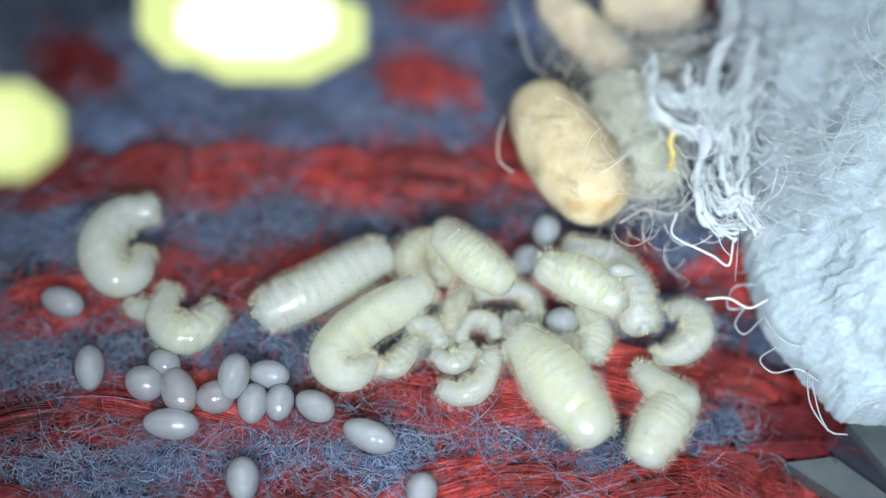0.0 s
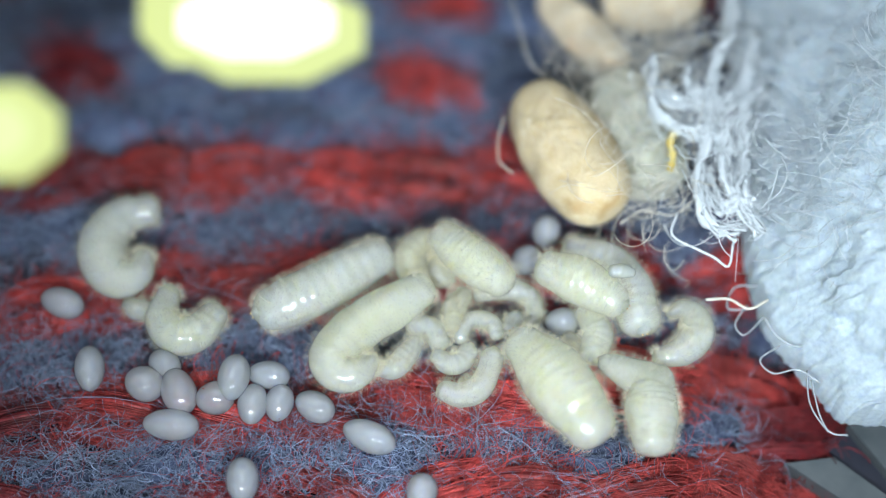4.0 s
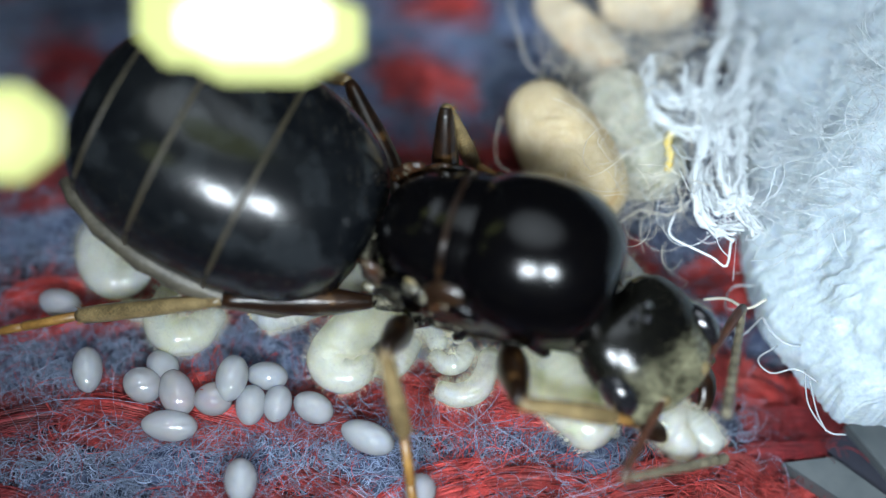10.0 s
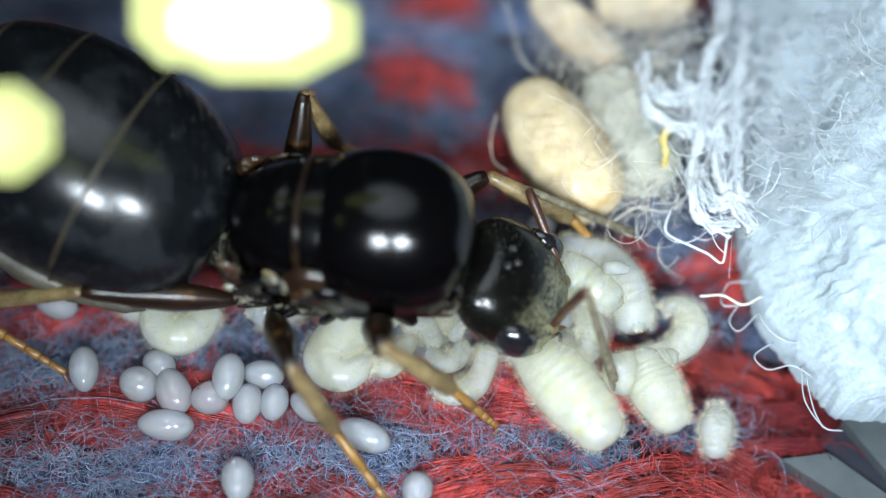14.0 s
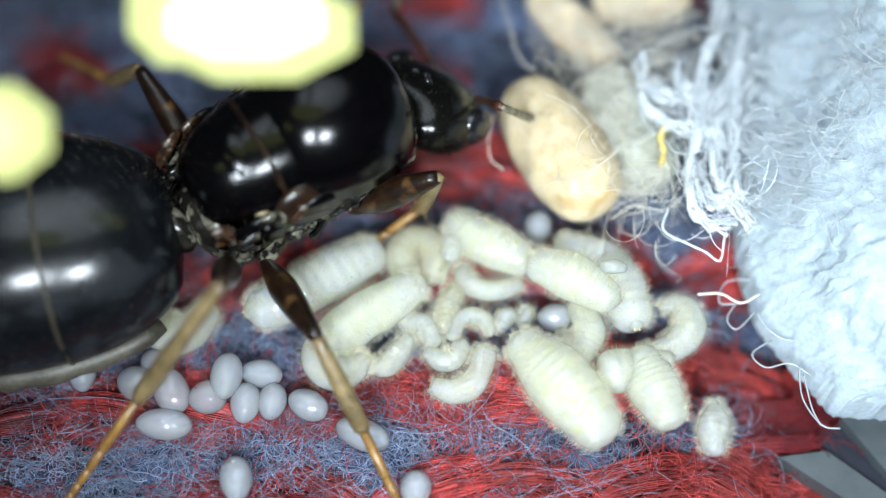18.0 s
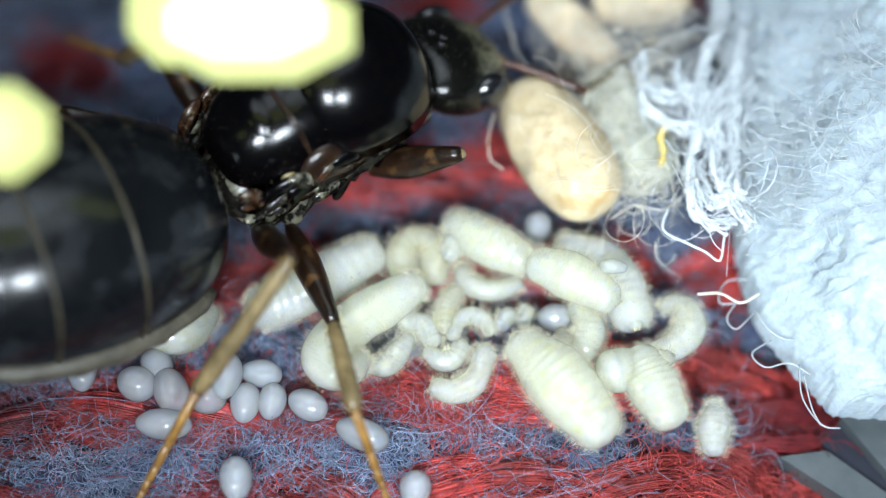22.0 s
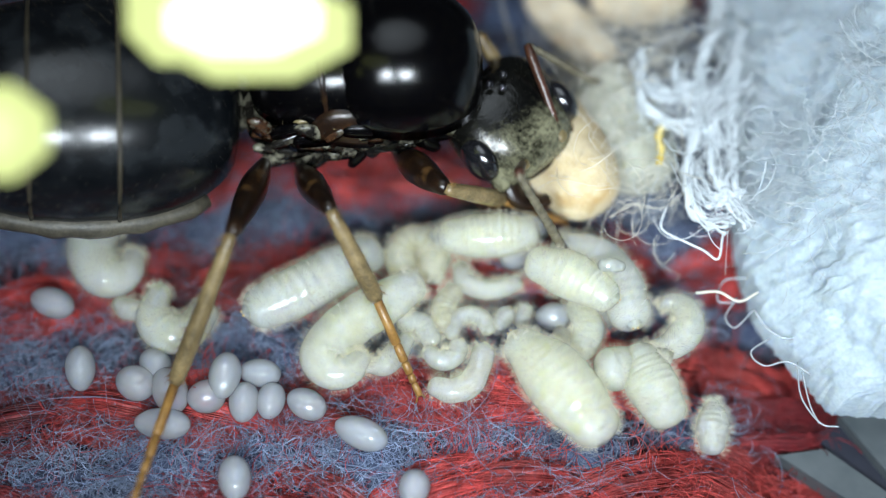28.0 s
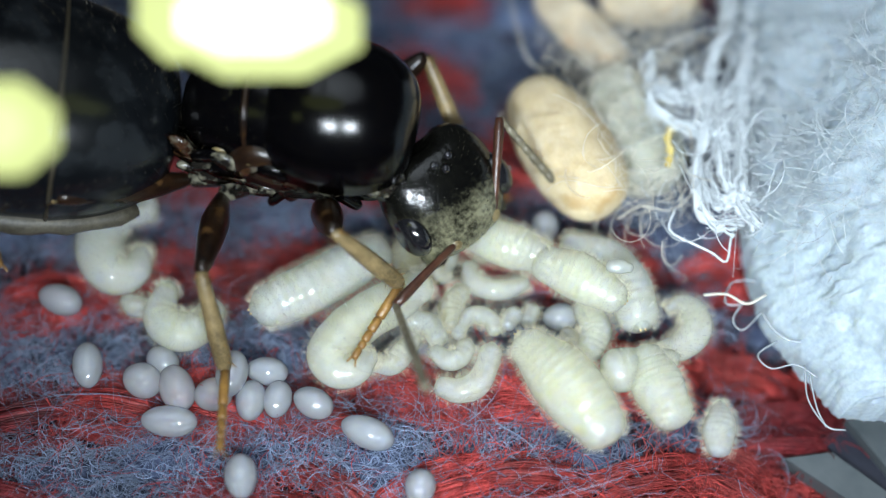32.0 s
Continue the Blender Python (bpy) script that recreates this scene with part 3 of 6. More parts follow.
# ---- cocoons, silk and cotton wool ----
def cocoon(x, y, z, long, wide, turn, mat, label, tilt=0, rough=1.0):
    rings, sides = [], 30
    for i in range(33):
        a = math.pi * (0.02 + 0.96 * i / 32)
        s = math.sin(a) ** 0.62
        rings.append([(-long / 2 * math.cos(a), wide / 2 * s * math.cos(b) * (1 - 0.06 * math.cos(a)), wide / 2 * s * math.sin(b)) for b in (math.tau * k / sides for k in range(sides))])
    v, f = loft(rings)
    v = [(p[0], p[1] * (1 + 0.03 * rough * noise.noise((p[0] * 3, p[1] * 3, p[2] * 3))), p[2] * (1 + 0.04 * rough * noise.noise((p[0] * 2, p[1] * 4, 7)))) for p in v]
    ob = tagged(new("cocoon", mesh("cocoon", (v, f), mat)), label, "cocoon", "cocoons by the cotton")
    ob.matrix_world = pose_mm(x, y, z, 0, tilt, turn)
    rng = random.Random(int(long * 100))
    paths = []
    for _ in range(420):
        u, b, w, off = rng.uniform(-0.47, 0.3), rng.uniform(0, math.tau), rng.uniform(-1.6, 1.6), rng.uniform(0.0, 0.012)
        path = []
        for i in range(9):
            uu = max(-0.485, min(0.485, u + i * 0.024))
            bb = b + i * 0.12 * w
            s = math.sqrt(max(0, 1 - (2 * uu) ** 2)) ** 0.62 * wide / 2 + off
            path.append((uu * long, s * math.cos(bb) * (1 - 0.06 * -2 * uu), s * math.sin(bb)))
        paths.append(path)
    part("silk_layer", threads(paths, 0.0020), mat, ob, "fine matted silk threads")["kind"] = "stuff"
    return ob


cocoon(*(1.55, 1.09), 0.55, 2.05, 1.12, -63, SILK, "oblong tan silk cocoon", rough=2.0)
cocoon(*(1.84, 3.22), 0.2, 1.6, 0.60, -50, PALE_SILK, "pale tan cocoon tangled in silk", rough=8.0)
cocoon(*(2.78, 3.72), 0.3, 1.35, 0.95, 6, PALE_SILK, "rounded pale tan cocoon at the cotton's edge")
husk = cocoon(*(2.44, 1.55), 0.25, 1.85, 1.05, -72, HUSK, "whitish torn cocoon wrapped in silk", rough=7.0)


def cotton():
    rng = random.Random(21)
    wool = tagged(new("cotton_wool"), "fluffy white cotton wool plug with stray fibres", "cotton wool")
    wool.location = Vector((*(4.81, -0.01), 0)) * MM
    ox, oy = (4.81, -0.01)
    edge = [(3.79, 5.24), (3.86, 3.29), (3.89, 1.66), (3.79, 0.16), (3.93, -0.94), (4.27, -1.54), (4.56, -1.94), (4.80, -2.20), (5.66, -2.25)]
    rim = spline([(x, y, 0) for x, y in edge], 260)
    rings, rows = [], 96
    for i in range(rows + 1):
        s = i / rows
        ring = []
        for p in rim:
            rise = 2.0 * (1 - (1 - min(1, s * 1.6)) ** 2.2)
            q = Vector((p.x + s * 4.2, p.y + s * 0.6, 0.0 + rise))
            lump = noise.fractal((q.x * 0.9, q.y * 0.9, q.z * 0.9), 0.9, 2.1, 5) + 0.25 * noise.noise((q.x * 6, q.y * 6, q.z * 6))
            q += Vector((-0.12, 0.0, 0.16)) * lump * min(1, 0.4 + s * 6)
            q += 0.035 * noise.noise_vector(Vector((q.x * 5 + q.y * 3, q.y * 9, q.z * 7))) + 0.022 * noise.noise_vector(q * 18)
            ring.append((q.x - ox, q.y - oy, max(q.z, -0.3) - (0.35 if i == 0 else 0)))
        rings.append(ring)
    n = len(rim)
    verts = [p for ring in rings for p in ring]
    faces = [(i * n + j, i * n + j + 1, (i + 1) * n + j + 1, (i + 1) * n + j) for i in range(rows) for j in range(n - 1)]
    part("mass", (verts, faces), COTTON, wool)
    paths = []
    for _ in range(6400):
        i, j = min(rows, 12 + int((rows - 12) * rng.random() ** 1.5)), rng.randrange(n)
        if j > 112 and i < 26 + (j - 112) * 0.35:
            continue
        p = Vector(rings[i][j])
        a = rng.uniform(0, math.tau)
        paths.append([q + Vector((0, 0, 0.03)) for q in curl(p, (math.cos(a), math.sin(a), rng.uniform(-0.2, 0.3)), rng.uniform(0.4, 1.3), 9, 0.24, rng)])
    part("surface_fibres", threads(paths, 0.0033), STRAND, wool, "tangled white fibres")["kind"] = "stuff"
    paths = []
    for _ in range(110):
        p = rim[rng.randrange(22, 116)]
        start = (p.x - ox + rng.uniform(-0.1, 0.3), p.y - oy, rng.uniform(0.2, 1.1))
        paths.append(curl(start, (-1, rng.uniform(-0.7, 0.7), rng.uniform(-0.3, 0.3)), rng.uniform(0.5, 1.5), 12, 0.5, rng))
    for _ in range(60):
        x, y = (3.04, 1.37)
        start = (x - ox + rng.uniform(-0.5, 0.7), y - oy + rng.uniform(-1.0, 1.0), rng.uniform(0.4, 1.1))
        paths.append(curl(start, (rng.uniform(-0.3, 0.6), rng.uniform(-1, 0.4), 0), rng.uniform(0.5, 1.4), 12, 0.5, rng))
    for way in ([(3.81, 3.64), (3.64, 2.64), (3.37, 2.04), (3.41, 1.44), (3.25, 0.94)],
                [(3.95, 1.85), (3.57, 1.31), (3.41, 0.85), (3.48, 0.29), (3.74, -0.22)],
                [(2.71, 1.91), (2.86, 1.62), (3.09, 1.59), (3.27, 1.78)],
                [(3.44, 2.02), (3.22, 1.61), (3.20, 1.02), (3.08, 0.29), (3.21, -0.15), (3.52, -0.20)],
                [(2.62, 2.27), (2.63, 1.51), (2.91, 1.23), (3.21, 1.10), (3.54, 0.94)],
                [(3.97, 2.56), (3.77, 1.71), (3.62, 0.79), (3.62, 0.07)],
                [(3.20, 0.53), (3.30, 0.05), (3.54, 0.13), (3.73, 0.05)],
                [(3.06, 2.01), (3.19, 1.59), (3.53, 1.61), (3.86, 2.12)]):
        core = spline([(x - ox, y - oy, 0.9) for x, y in way], 28)
        plies = []
        for k in range(4):
            lag, far, thick = rng.uniform(0, math.tau), rng.uniform(0.02, 0.05), rng.uniform(0.026, 0.05)
            ply = [q + Vector((math.cos(lag + i * 0.22), math.sin(1.3 * lag + i * 0.17), math.sin(lag + i * 0.22))) * far * (1 + abs(i / 14 - 1))
                   + 0.06 * noise.noise_vector(q * 3 + Vector((k, lag, 0))) + 0.045 * noise.noise_vector(q * 8 + Vector((lag, k, 0))) for i, q in enumerate(core)]
            plies.append(tube(ply, [thick * (0.45 + 0.55 * math.sin(math.pi * i / 28) + 0.25 * math.sin(i * 1.9 + lag)) for i in range(29)], 8))
        twisted = None
        for ply in plies:
            ply = [tuple(Vector(q) + 0.035 * noise.noise_vector(Vector(q) * 12) + 0.02 * noise.noise_vector(Vector(q) * 28)) for q in ply[0]], ply[1]
            if twisted is None:
                twisted = part("twisted_lock", ply, LOCK, wool, "matted lock of cotton fibres")
            else:
                part("ply", ply, LOCK, twisted)
        strands = []
        for _ in range(26):
            i = rng.randrange(0, 27)
            along = (core[i + 1] - core[i]).normalized() * rng.choice((-1, 1, 1))
            off = Vector((rng.gauss(0, 0.06), rng.gauss(0, 0.06), rng.gauss(0, 0.06)))
            strands.append(curl(core[i] + off, along + Vector((rng.gauss(0, 0.35), rng.gauss(0, 0.35), rng.gauss(0, 0.25))), rng.uniform(0.3, 1.0), 14, 0.24, rng))
        for _ in range(14):
            shift = Vector((rng.uniform(0, 90), rng.uniform(0, 90), 0))
            strands.append([q + 0.16 * noise.noise_vector(q * 1.6 + shift) + 0.05 * noise.noise_vector(q * 6 + shift) for q in core])
        part("strands", threads(strands, 0.0052), STRAND, twisted, "glossy wet fibres twisted together")["kind"] = "stuff"
    part("stray_fibres", threads(paths, 0.0048), STRAND, wool, "loose curling white fibres")["kind"] = "stuff"
    loop = spline([(x - ox, y - oy, 0.7) for x, y in ((2.83, 0.11), (2.74, -0.20), (3.03, -0.40), (3.22, -0.51), (3.38, -0.63), (3.47, -0.28), (3.57, -0.08))], 24)
    part("long_fibre", tube(loop, 0.016, 5), STRAND, wool, "single bent glossy fibre")
    tip = spline([(x - ox, y - oy, 0.4) for x, y in ((3.13, -0.92), (3.40, -0.91), (3.63, -1.04), (3.87, -0.92))], 14)
    part("long_fibre", tube(tip, 0.018, 5), TAN_STRAND, wool, "single straw-coloured fibre")
    for bend in ([(3.81, -0.59), (3.53, -0.62), (3.43, -0.90), (3.70, -0.91)],
                 [(3.66, -0.86), (3.50, -1.11), (3.60, -1.26), (3.85, -1.02)],
                 [(4.00, -1.41), (3.75, -1.59), (3.89, -1.77), (4.18, -1.72), (4.42, -1.89)],
                 [(4.29, -1.73), (4.28, -2.17), (4.46, -2.51), (4.67, -2.56)],
                 [(4.33, -1.86), (4.37, -2.28), (4.45, -2.52)],
                 [(3.85, -1.02), (3.96, -1.25), (4.14, -1.40), (4.40, -1.41)]):
        part("loose_loop", tube(spline([(x - ox, y - oy, 0.15) for x, y in bend], 18), 0.012, 6), LOOP, wool, "translucent loop of fibre hanging off the cotton")
    silk = tagged(new("silk_tangle"), "loose web of pale silk threads round the cocoons", "silk")
    sx, sy = (2.45, 1.27)
    silk.location = Vector((sx, sy, 0.1)) * MM
    paths = []
    for _ in range(420):
        x, y = rng.choice(((2.19, 1.87), (2.29, 0.93), (2.08, 2.49), (2.47, 1.70), (2.44, 2.40), (2.89, 2.58), (2.60, 0.44)))
        a = rng.uniform(0, math.tau)
        paths.append(curl((x - sx + rng.gauss(0, 0.25), y - sy + rng.gauss(0, 0.35), rng.uniform(0.1, 0.9)), (math.cos(a), math.sin(a), 0), rng.uniform(0.5, 1.6), 12, 0.4, rng))
    for way in ([(0.90, 3.47), (1.01, 2.87), (1.13, 2.40), (1.46, 2.06)],
                [(0.77, 1.59), (0.69, 1.25), (0.70, 0.91), (0.86, 0.74)],
                [(2.00, 0.36), (2.25, 0.54), (2.52, 0.42), (2.78, 0.62)],
                [(2.14, 0.02), (2.44, 0.20), (2.78, 0.14), (3.07, 0.36)]):
        part("long_thread", tube(spline([(x - sx, y - sy, 0.5) for x, y in way], 20), 0.009, 5), TAN_STRAND, silk, "single long silk thread")
    part("threads", threads(paths, 0.0036), TAN_STRAND, silk, "pale silk threads")["kind"] = "stuff"
    wax = tagged(new("wax_crumb", mesh("wax_crumb", tube(spline([(0.06, 0.28, 0), (-0.02, 0.1, 0.03), (0.0, -0.12, 0), (-0.05, -0.3, 0)], 12), [0.03 + 0.03 * math.sin(i * 1.1) ** 2 for i in range(13)], 8), YELLOW_BIT)),
                 "small yellow crumb caught in the silk", "crumb")
    wax.matrix_world = pose_mm(*(2.81, 0.95), 0.8)


cotton()

# the cut edges of the glass nest tube, low at the corner
def slab(name, corners, top, thick, mat, label, category):
    """A flat plate with softened edges, its corners given in turn."""
    cx, cy = sum(x for x, _ in corners) / len(corners), sum(y for _, y in corners) / len(corners)
    rings = [[(cx + (x - cx) * k, cy + (y - cy) * k, z) for x, y in corners] for k, z in ((0.97, top - thick), (1.0, top - thick + 0.03), (1.0, top - 0.03), (0.97, top))]
    ob = new(name, mesh(name, loft(rings), mat, False))
    return tagged(ob, label, category, kind="structure")


GLASS = "grey polished edge of a glass nest tube"
slab("glass_edge", [(5.16, -3.32), (5.70, -3.29), (4.70, -2.44), (4.11, -2.52)], -0.75, 0.3, GLASS_EDGE, GLASS, "glass")
slab("glass_edge", [(5.62, -3.12), (5.98, -3.12), (5.61, -1.96), (4.92, -2.03)], -0.72, 0.3, GLASS_EDGE, GLASS, "glass")
# A dark sheet is added as the shade in the gap between both edges.
slab("gap_shade_sheet", [(5.47, -3.30), (6.01, -3.27), (5.17, -1.97), (4.59, -2.18)], -0.90, 0.2, GAP_SHADE, "dark blue sheet standing for the shaded gap between two glass edges", "seal")


# ---- two glowing stand-ins for diode reflections in the glass, on added arms ----
def glare_patch(name, x, y, z, outline, core, rim_mat, core_mat, arm, wing=None):
    lamp = tagged(new(name), "glowing stand-in for a diode's reflection in the tube glass", "lamp", "lamps over the nest")
    lamp.matrix_world = pose_mm(x, y, z, 30, 0, 0)
    low, high = -0.12, 0.0
    ring = [[(px * k, py * k, h) for px, py in outline] for k, h in ((0.9, low), (1.0, low * 0.5), (1.0, high))]
    part("rim", loft(ring), rim_mat, lamp, "yellow-green glowing rim of the reflection", smooth=False)
    if wing:
        part("wing", loft([[(px, py, h) for px, py in wing] for h in (low, -0.01)]), rim_mat, lamp, "yellow-green glowing side of the reflection", smooth=False)
    if core:
        part("glare_core", loft([[(px, py, h) for px, py in core] for h in (0.01, 0.04)]), core_mat, lamp, "white glowing middle of the reflection", smooth=False)
    part("arm", tube(spline(arm, 16), 0.12, 10), PLASTIC, lamp, "added white arm that holds the stand-in")
    return lamp


def octagon(rx, ry, turn=22.5, dx=0.0, dy=0.0):
    return [(dx + rx * math.cos(radians(turn + 45 * k)), dy + ry * math.sin(radians(turn + 45 * k))) for k in range(8)]


glare_patch("glass_glare", *(-1.84, -0.43), 5.0, octagon(1.02, 0.53, 22.5, 0.14, -0.02), octagon(0.80, 0.36, 22.5, 0.04, 0.06), GLARE_YELLOW, GLARE_WHITE, [(0, 0.4, -0.15), (0, 1.6, 0.4), (-0.4, 4.5, -0.5), (-0.5, 7.0, -8.0)], octagon(0.52, 0.53, 22.5, -0.61, 0.15))
glare_patch("glass_glare", *(-4.11, -1.62), 5.0, octagon(0.60, 0.48), octagon(0.34, 0.28, 22.5, -0.05, 0.0), GLARE_YELLOW, GLARE_PALE, [(-0.5, 0, -0.12), (-1.8, 0, 0.2), (-4.5, 0, -1.0), (-5.5, 0, -7.0)])


# ---- the ant: a dark queen; x runs forward in the ant's own space, z up, its origin under the thorax ----
HIGH = 1.75  # height of the thorax's middle over the ant's origin
LEG_SIZES = {  # femur, tibia, tarsus lengths and hips in the ant's space, for a right leg
    "fore": (1.30, 1.20, 1.05, (0.35, -0.62, -0.85)),
    "mid": (1.55, 1.25, 1.25, (-0.85, -0.68, -0.90)),
    "hind": (1.75, 1.95, 1.55, (-1.25, -0.62, -0.75))}
NECK, WAIST, SCAPE, WHIP = (1.38, 0, -0.35), (-1.42, 0, -0.55), 1.15, 1.75


def sclerite(x0, x1, top, half, low, mat_seed=0, rows=20, sides=24, blunt=0.5):
    """A domed plate or body part from x0 to x1, with its own height, half width and keel."""
    rings = []
    for i in range(rows + 1):
        a = math.pi * (0.02 + 0.96 * i / rows)
        x, s = -math.cos(a), math.sin(a) ** blunt
        rings.append([((x0 + x1) / 2 + (x1 - x0) / 2 * x, half * s * math.cos(b), ((top if math.sin(b) > 0 else -low) * s * math.sin(b))) for b in (math.tau * k / sides for k in range(sides))])
    return loft(rings)


def lifted(vf, x=0, y=0, z=0, ry=0, rx=0, rz=0):
    return moved(vf, pose(x, y, z, rx, ry, rz))


def down(vf, count, length, seed, lean=(-0.5, 0, 0.3)):
    """Fine hairs on a skin's upper side."""
    rng = random.Random(seed)
    v, f, tips, faces = vf[0], vf[1], [], []
    for _ in range(count):
        q = rng.choice(f)
        if len(q) != 4:
            continue
        a, b, c = (Vector(v[q[k]]) for k in (0, 1, 2))
        nrm = (b - a).cross(c - a)
        if nrm.length < 1e-7:
            continue
        nrm.normalize()
        foot = a.lerp(c, rng.random())
        out = (nrm + Vector(lean) * 0.8).normalized() * length * rng.uniform(0.6, 1.3)
        side = nrm.cross(Vector((0.2, 0.9, 0.4))).normalized() * 0.004
        k = len(tips)
        tips += [tuple(foot + side), tuple(foot - side), tuple(foot + out)]
        faces.append((k, k + 1, k + 2))
    return tips, faces


def ant():
    body = tagged(new("ant"), "glossy black queen ant with brown legs walking over her brood", "ant")
    tho = part("thorax", lifted(sclerite(-1.35, 1.30, 0.84, 0.82, 0.80, blunt=0.60), z=HIGH), BLACK, body, "black thorax with downy sides")
    part("scutum", lifted(sclerite(-0.50, 1.40, 1.06, 0.99, 0.38, blunt=0.60, rows=28, sides=32), z=HIGH + 0.04, x=0.0, ry=6), BLACK, tho, "smooth glossy domed back plate")
    part("scutellum", lifted(sclerite(-1.05, -0.30, 0.62, 0.62, 0.4, blunt=0.6), z=HIGH + 0.26, ry=-8), BLACK, tho, "glossy hind back plate")
    part("propodeum", lifted(sclerite(-1.55, -0.75, 0.55, 0.60, 0.5, blunt=0.6), z=HIGH - 0.10, ry=-28), DUSTY, tho)
    part("groove", tube(spline([(-0.42, 0.86, HIGH - 0.2), (-0.48, 0.55, HIGH + 0.61), (-0.50, 0, HIGH + 0.79), (-0.48, -0.55, HIGH + 0.61), (-0.42, -0.86, HIGH - 0.2)], 20), 0.035, 6), FEMUR, tho, "brown seam")
    for side in (-1, 1):
        part("side_plate", lifted(sclerite(-0.75, 0.15, 0.5, 0.2, 0.45, blunt=0.7), y=side * 0.72, z=HIGH - 0.25, ry=20), FEMUR, tho, "brown side plate")
        part("side_plate", lifted(sclerite(-0.2, 0.75, 0.42, 0.18, 0.42, blunt=0.7), y=side * 0.70, z=HIGH - 0.42, ry=-12), DUSTY, tho)
        part("wing_scar", lifted(ellipsoid(0.16, 0.06, 0.10), x=-0.35, y=side * 0.82, z=HIGH + 0.12), BAND, tho, "pale wing scar")
        part("wing_scar", lifted(ellipsoid(0.12, 0.05, 0.09), x=-0.75, y=side * 0.70, z=HIGH + 0.10), BAND, tho, "pale wing scar")
    rng = random.Random(8)
    for side in (-1, 1):
        for row in range(4):
            for k in range(9):
                x = -1.25 + 0.28 * k + 0.12 * (row % 2)
                size = rng.uniform(0.14, 0.34)
                wide = 0.86 - 0.16 * (x + 0.1) ** 2 - 0.04 * row
                part("flank_plate", lifted(sclerite(-size, size, rng.uniform(0.08, 0.2), 0.08, rng.uniform(0.08, 0.2), blunt=rng.uniform(0.5, 1.0), rows=10, sides=12), x=x + rng.uniform(-0.06, 0.06),
                     y=side * wide, z=HIGH + 0.04 - 0.20 * row + rng.uniform(-0.05, 0.05), ry=rng.uniform(-60, 60), rz=rng.uniform(-14, 14)),
                     rng.choice((FLANK, FLANK, BLACK, DUSTY) if row < 2 else (DUSTY, DUSTY, BLACK, FLANK)), tho)
        part("pronotum", lifted(sclerite(-0.30, 0.34, 0.30, 0.26, 0.36, blunt=0.6), x=0.98, y=side * 0.46, z=HIGH - 0.40, ry=24), DUSTY, tho, "downy collar of the thorax")
    part("down", down(lifted(sclerite(-1.35, 1.32, 0.90, 0.89, 0.82, blunt=0.55), z=HIGH), 350, 0.09, 3), HEM, tho, "fine golden hairs", smooth=False)
    scale = part("waist", lifted(sclerite(-0.16, 0.16, 0.42, 0.32, 0.25, blunt=0.6), x=-1.55, z=HIGH - 0.55, ry=-10), DUSTY, body, "upright scale of the waist")
    moving = {}
    # gaster
    g = moving["gaster"] = part("gaster", lifted(sclerite(-3.75, -0.10, 1.22, 1.38, 1.02, blunt=0.62, rows=30, sides=32)), GASTER, body, "large glossy black abdomen")
    for x0, x1, k in ((-3.78, -2.6, 0.86), (-3.35, -1.75, 1.0), (-2.55, -0.9, 1.02), (-1.55, -0.08, 0.95)):
        rings, edge = [], []
        for i in range(15):
            s = i / 14
            x = x1 + (x0 - x1) * s
            u = max(0.0, 1 - ((x + 1.925) / 1.84) ** 2) ** 0.31
            grow = 1.012 + 0.018 * s
            ring = [(x, 1.38 * u * grow * math.cos(b), 1.22 * u * grow * math.sin(b)) for b in (-0.25 + (math.pi + 0.5) * j / 28 for j in range(29))]
            rings.append(ring)
            if i == 14:
                edge = ring
        n = 29
        v = [p for r in rings for p in r]
        plate = part("tergite", (v, [(i * n + j, i * n + j + 1, (i + 1) * n + j + 1, (i + 1) * n + j) for i in range(14) for j in range(n - 1)]), GASTER, g)
        if x0 > -3.5:
            part("hem", tube(edge, 0.026, 6, 0.6), HEM, g, "straw-coloured hem")
    part("down", down(lifted(sclerite(-3.75, -0.10, 1.25, 1.41, 1.04, blunt=0.62, rows=30, sides=32)), 2200, 0.10, 5, (-0.8, 0, 0.1)), HEM, g, "fine golden hairs", smooth=False)
    for side in (-1, 1):
        fold = [(x, side * 1.34 * max(0.0, 1 - ((x + 1.925) / 1.84) ** 2) ** 0.31, -0.42) for x in (-3.5 + 0.2 * k for k in range(16))]
        part("side_membrane", tube(fold, [0.16 - 0.008 * abs(k - 7.5) + 0.02 * math.sin(k * 2.4) for k in range(16)], 10), MEMBRANE, g, "tan folded membrane along the belly")
    # head
    def skull(grow, first=0, last=24):
        rings = []
        for i in range(first, last + 1):
            a = math.pi * (0.03 + 0.94 * i / 24)
            x, s = 0.66 - 0.66 * math.cos(a), math.sin(a)
            w = 0.80 * s ** 0.40 * (1 - 0.24 * (i / 24) ** 2) * grow
            ring = []
            for k in range(30):
                b = math.tau * k / 30
                c, d = math.cos(b), math.sin(b)
                lobe = 0.10 * abs(c) ** 2 * max(0.0, 1 - i / 7)
                ring.append((x - lobe, w * math.copysign(abs(c) ** 0.85, c), 0.02 + (0.47 if d > 0 else 0.42) * grow * s ** 0.5 * math.copysign(abs(d) ** 0.9, d)))
            rings.append(ring)
        return rings

    rings = skull(1.0)
    h = moving["head"] = part("head", loft(rings), HEAD, body, "black head with grey-yellow velvety down")
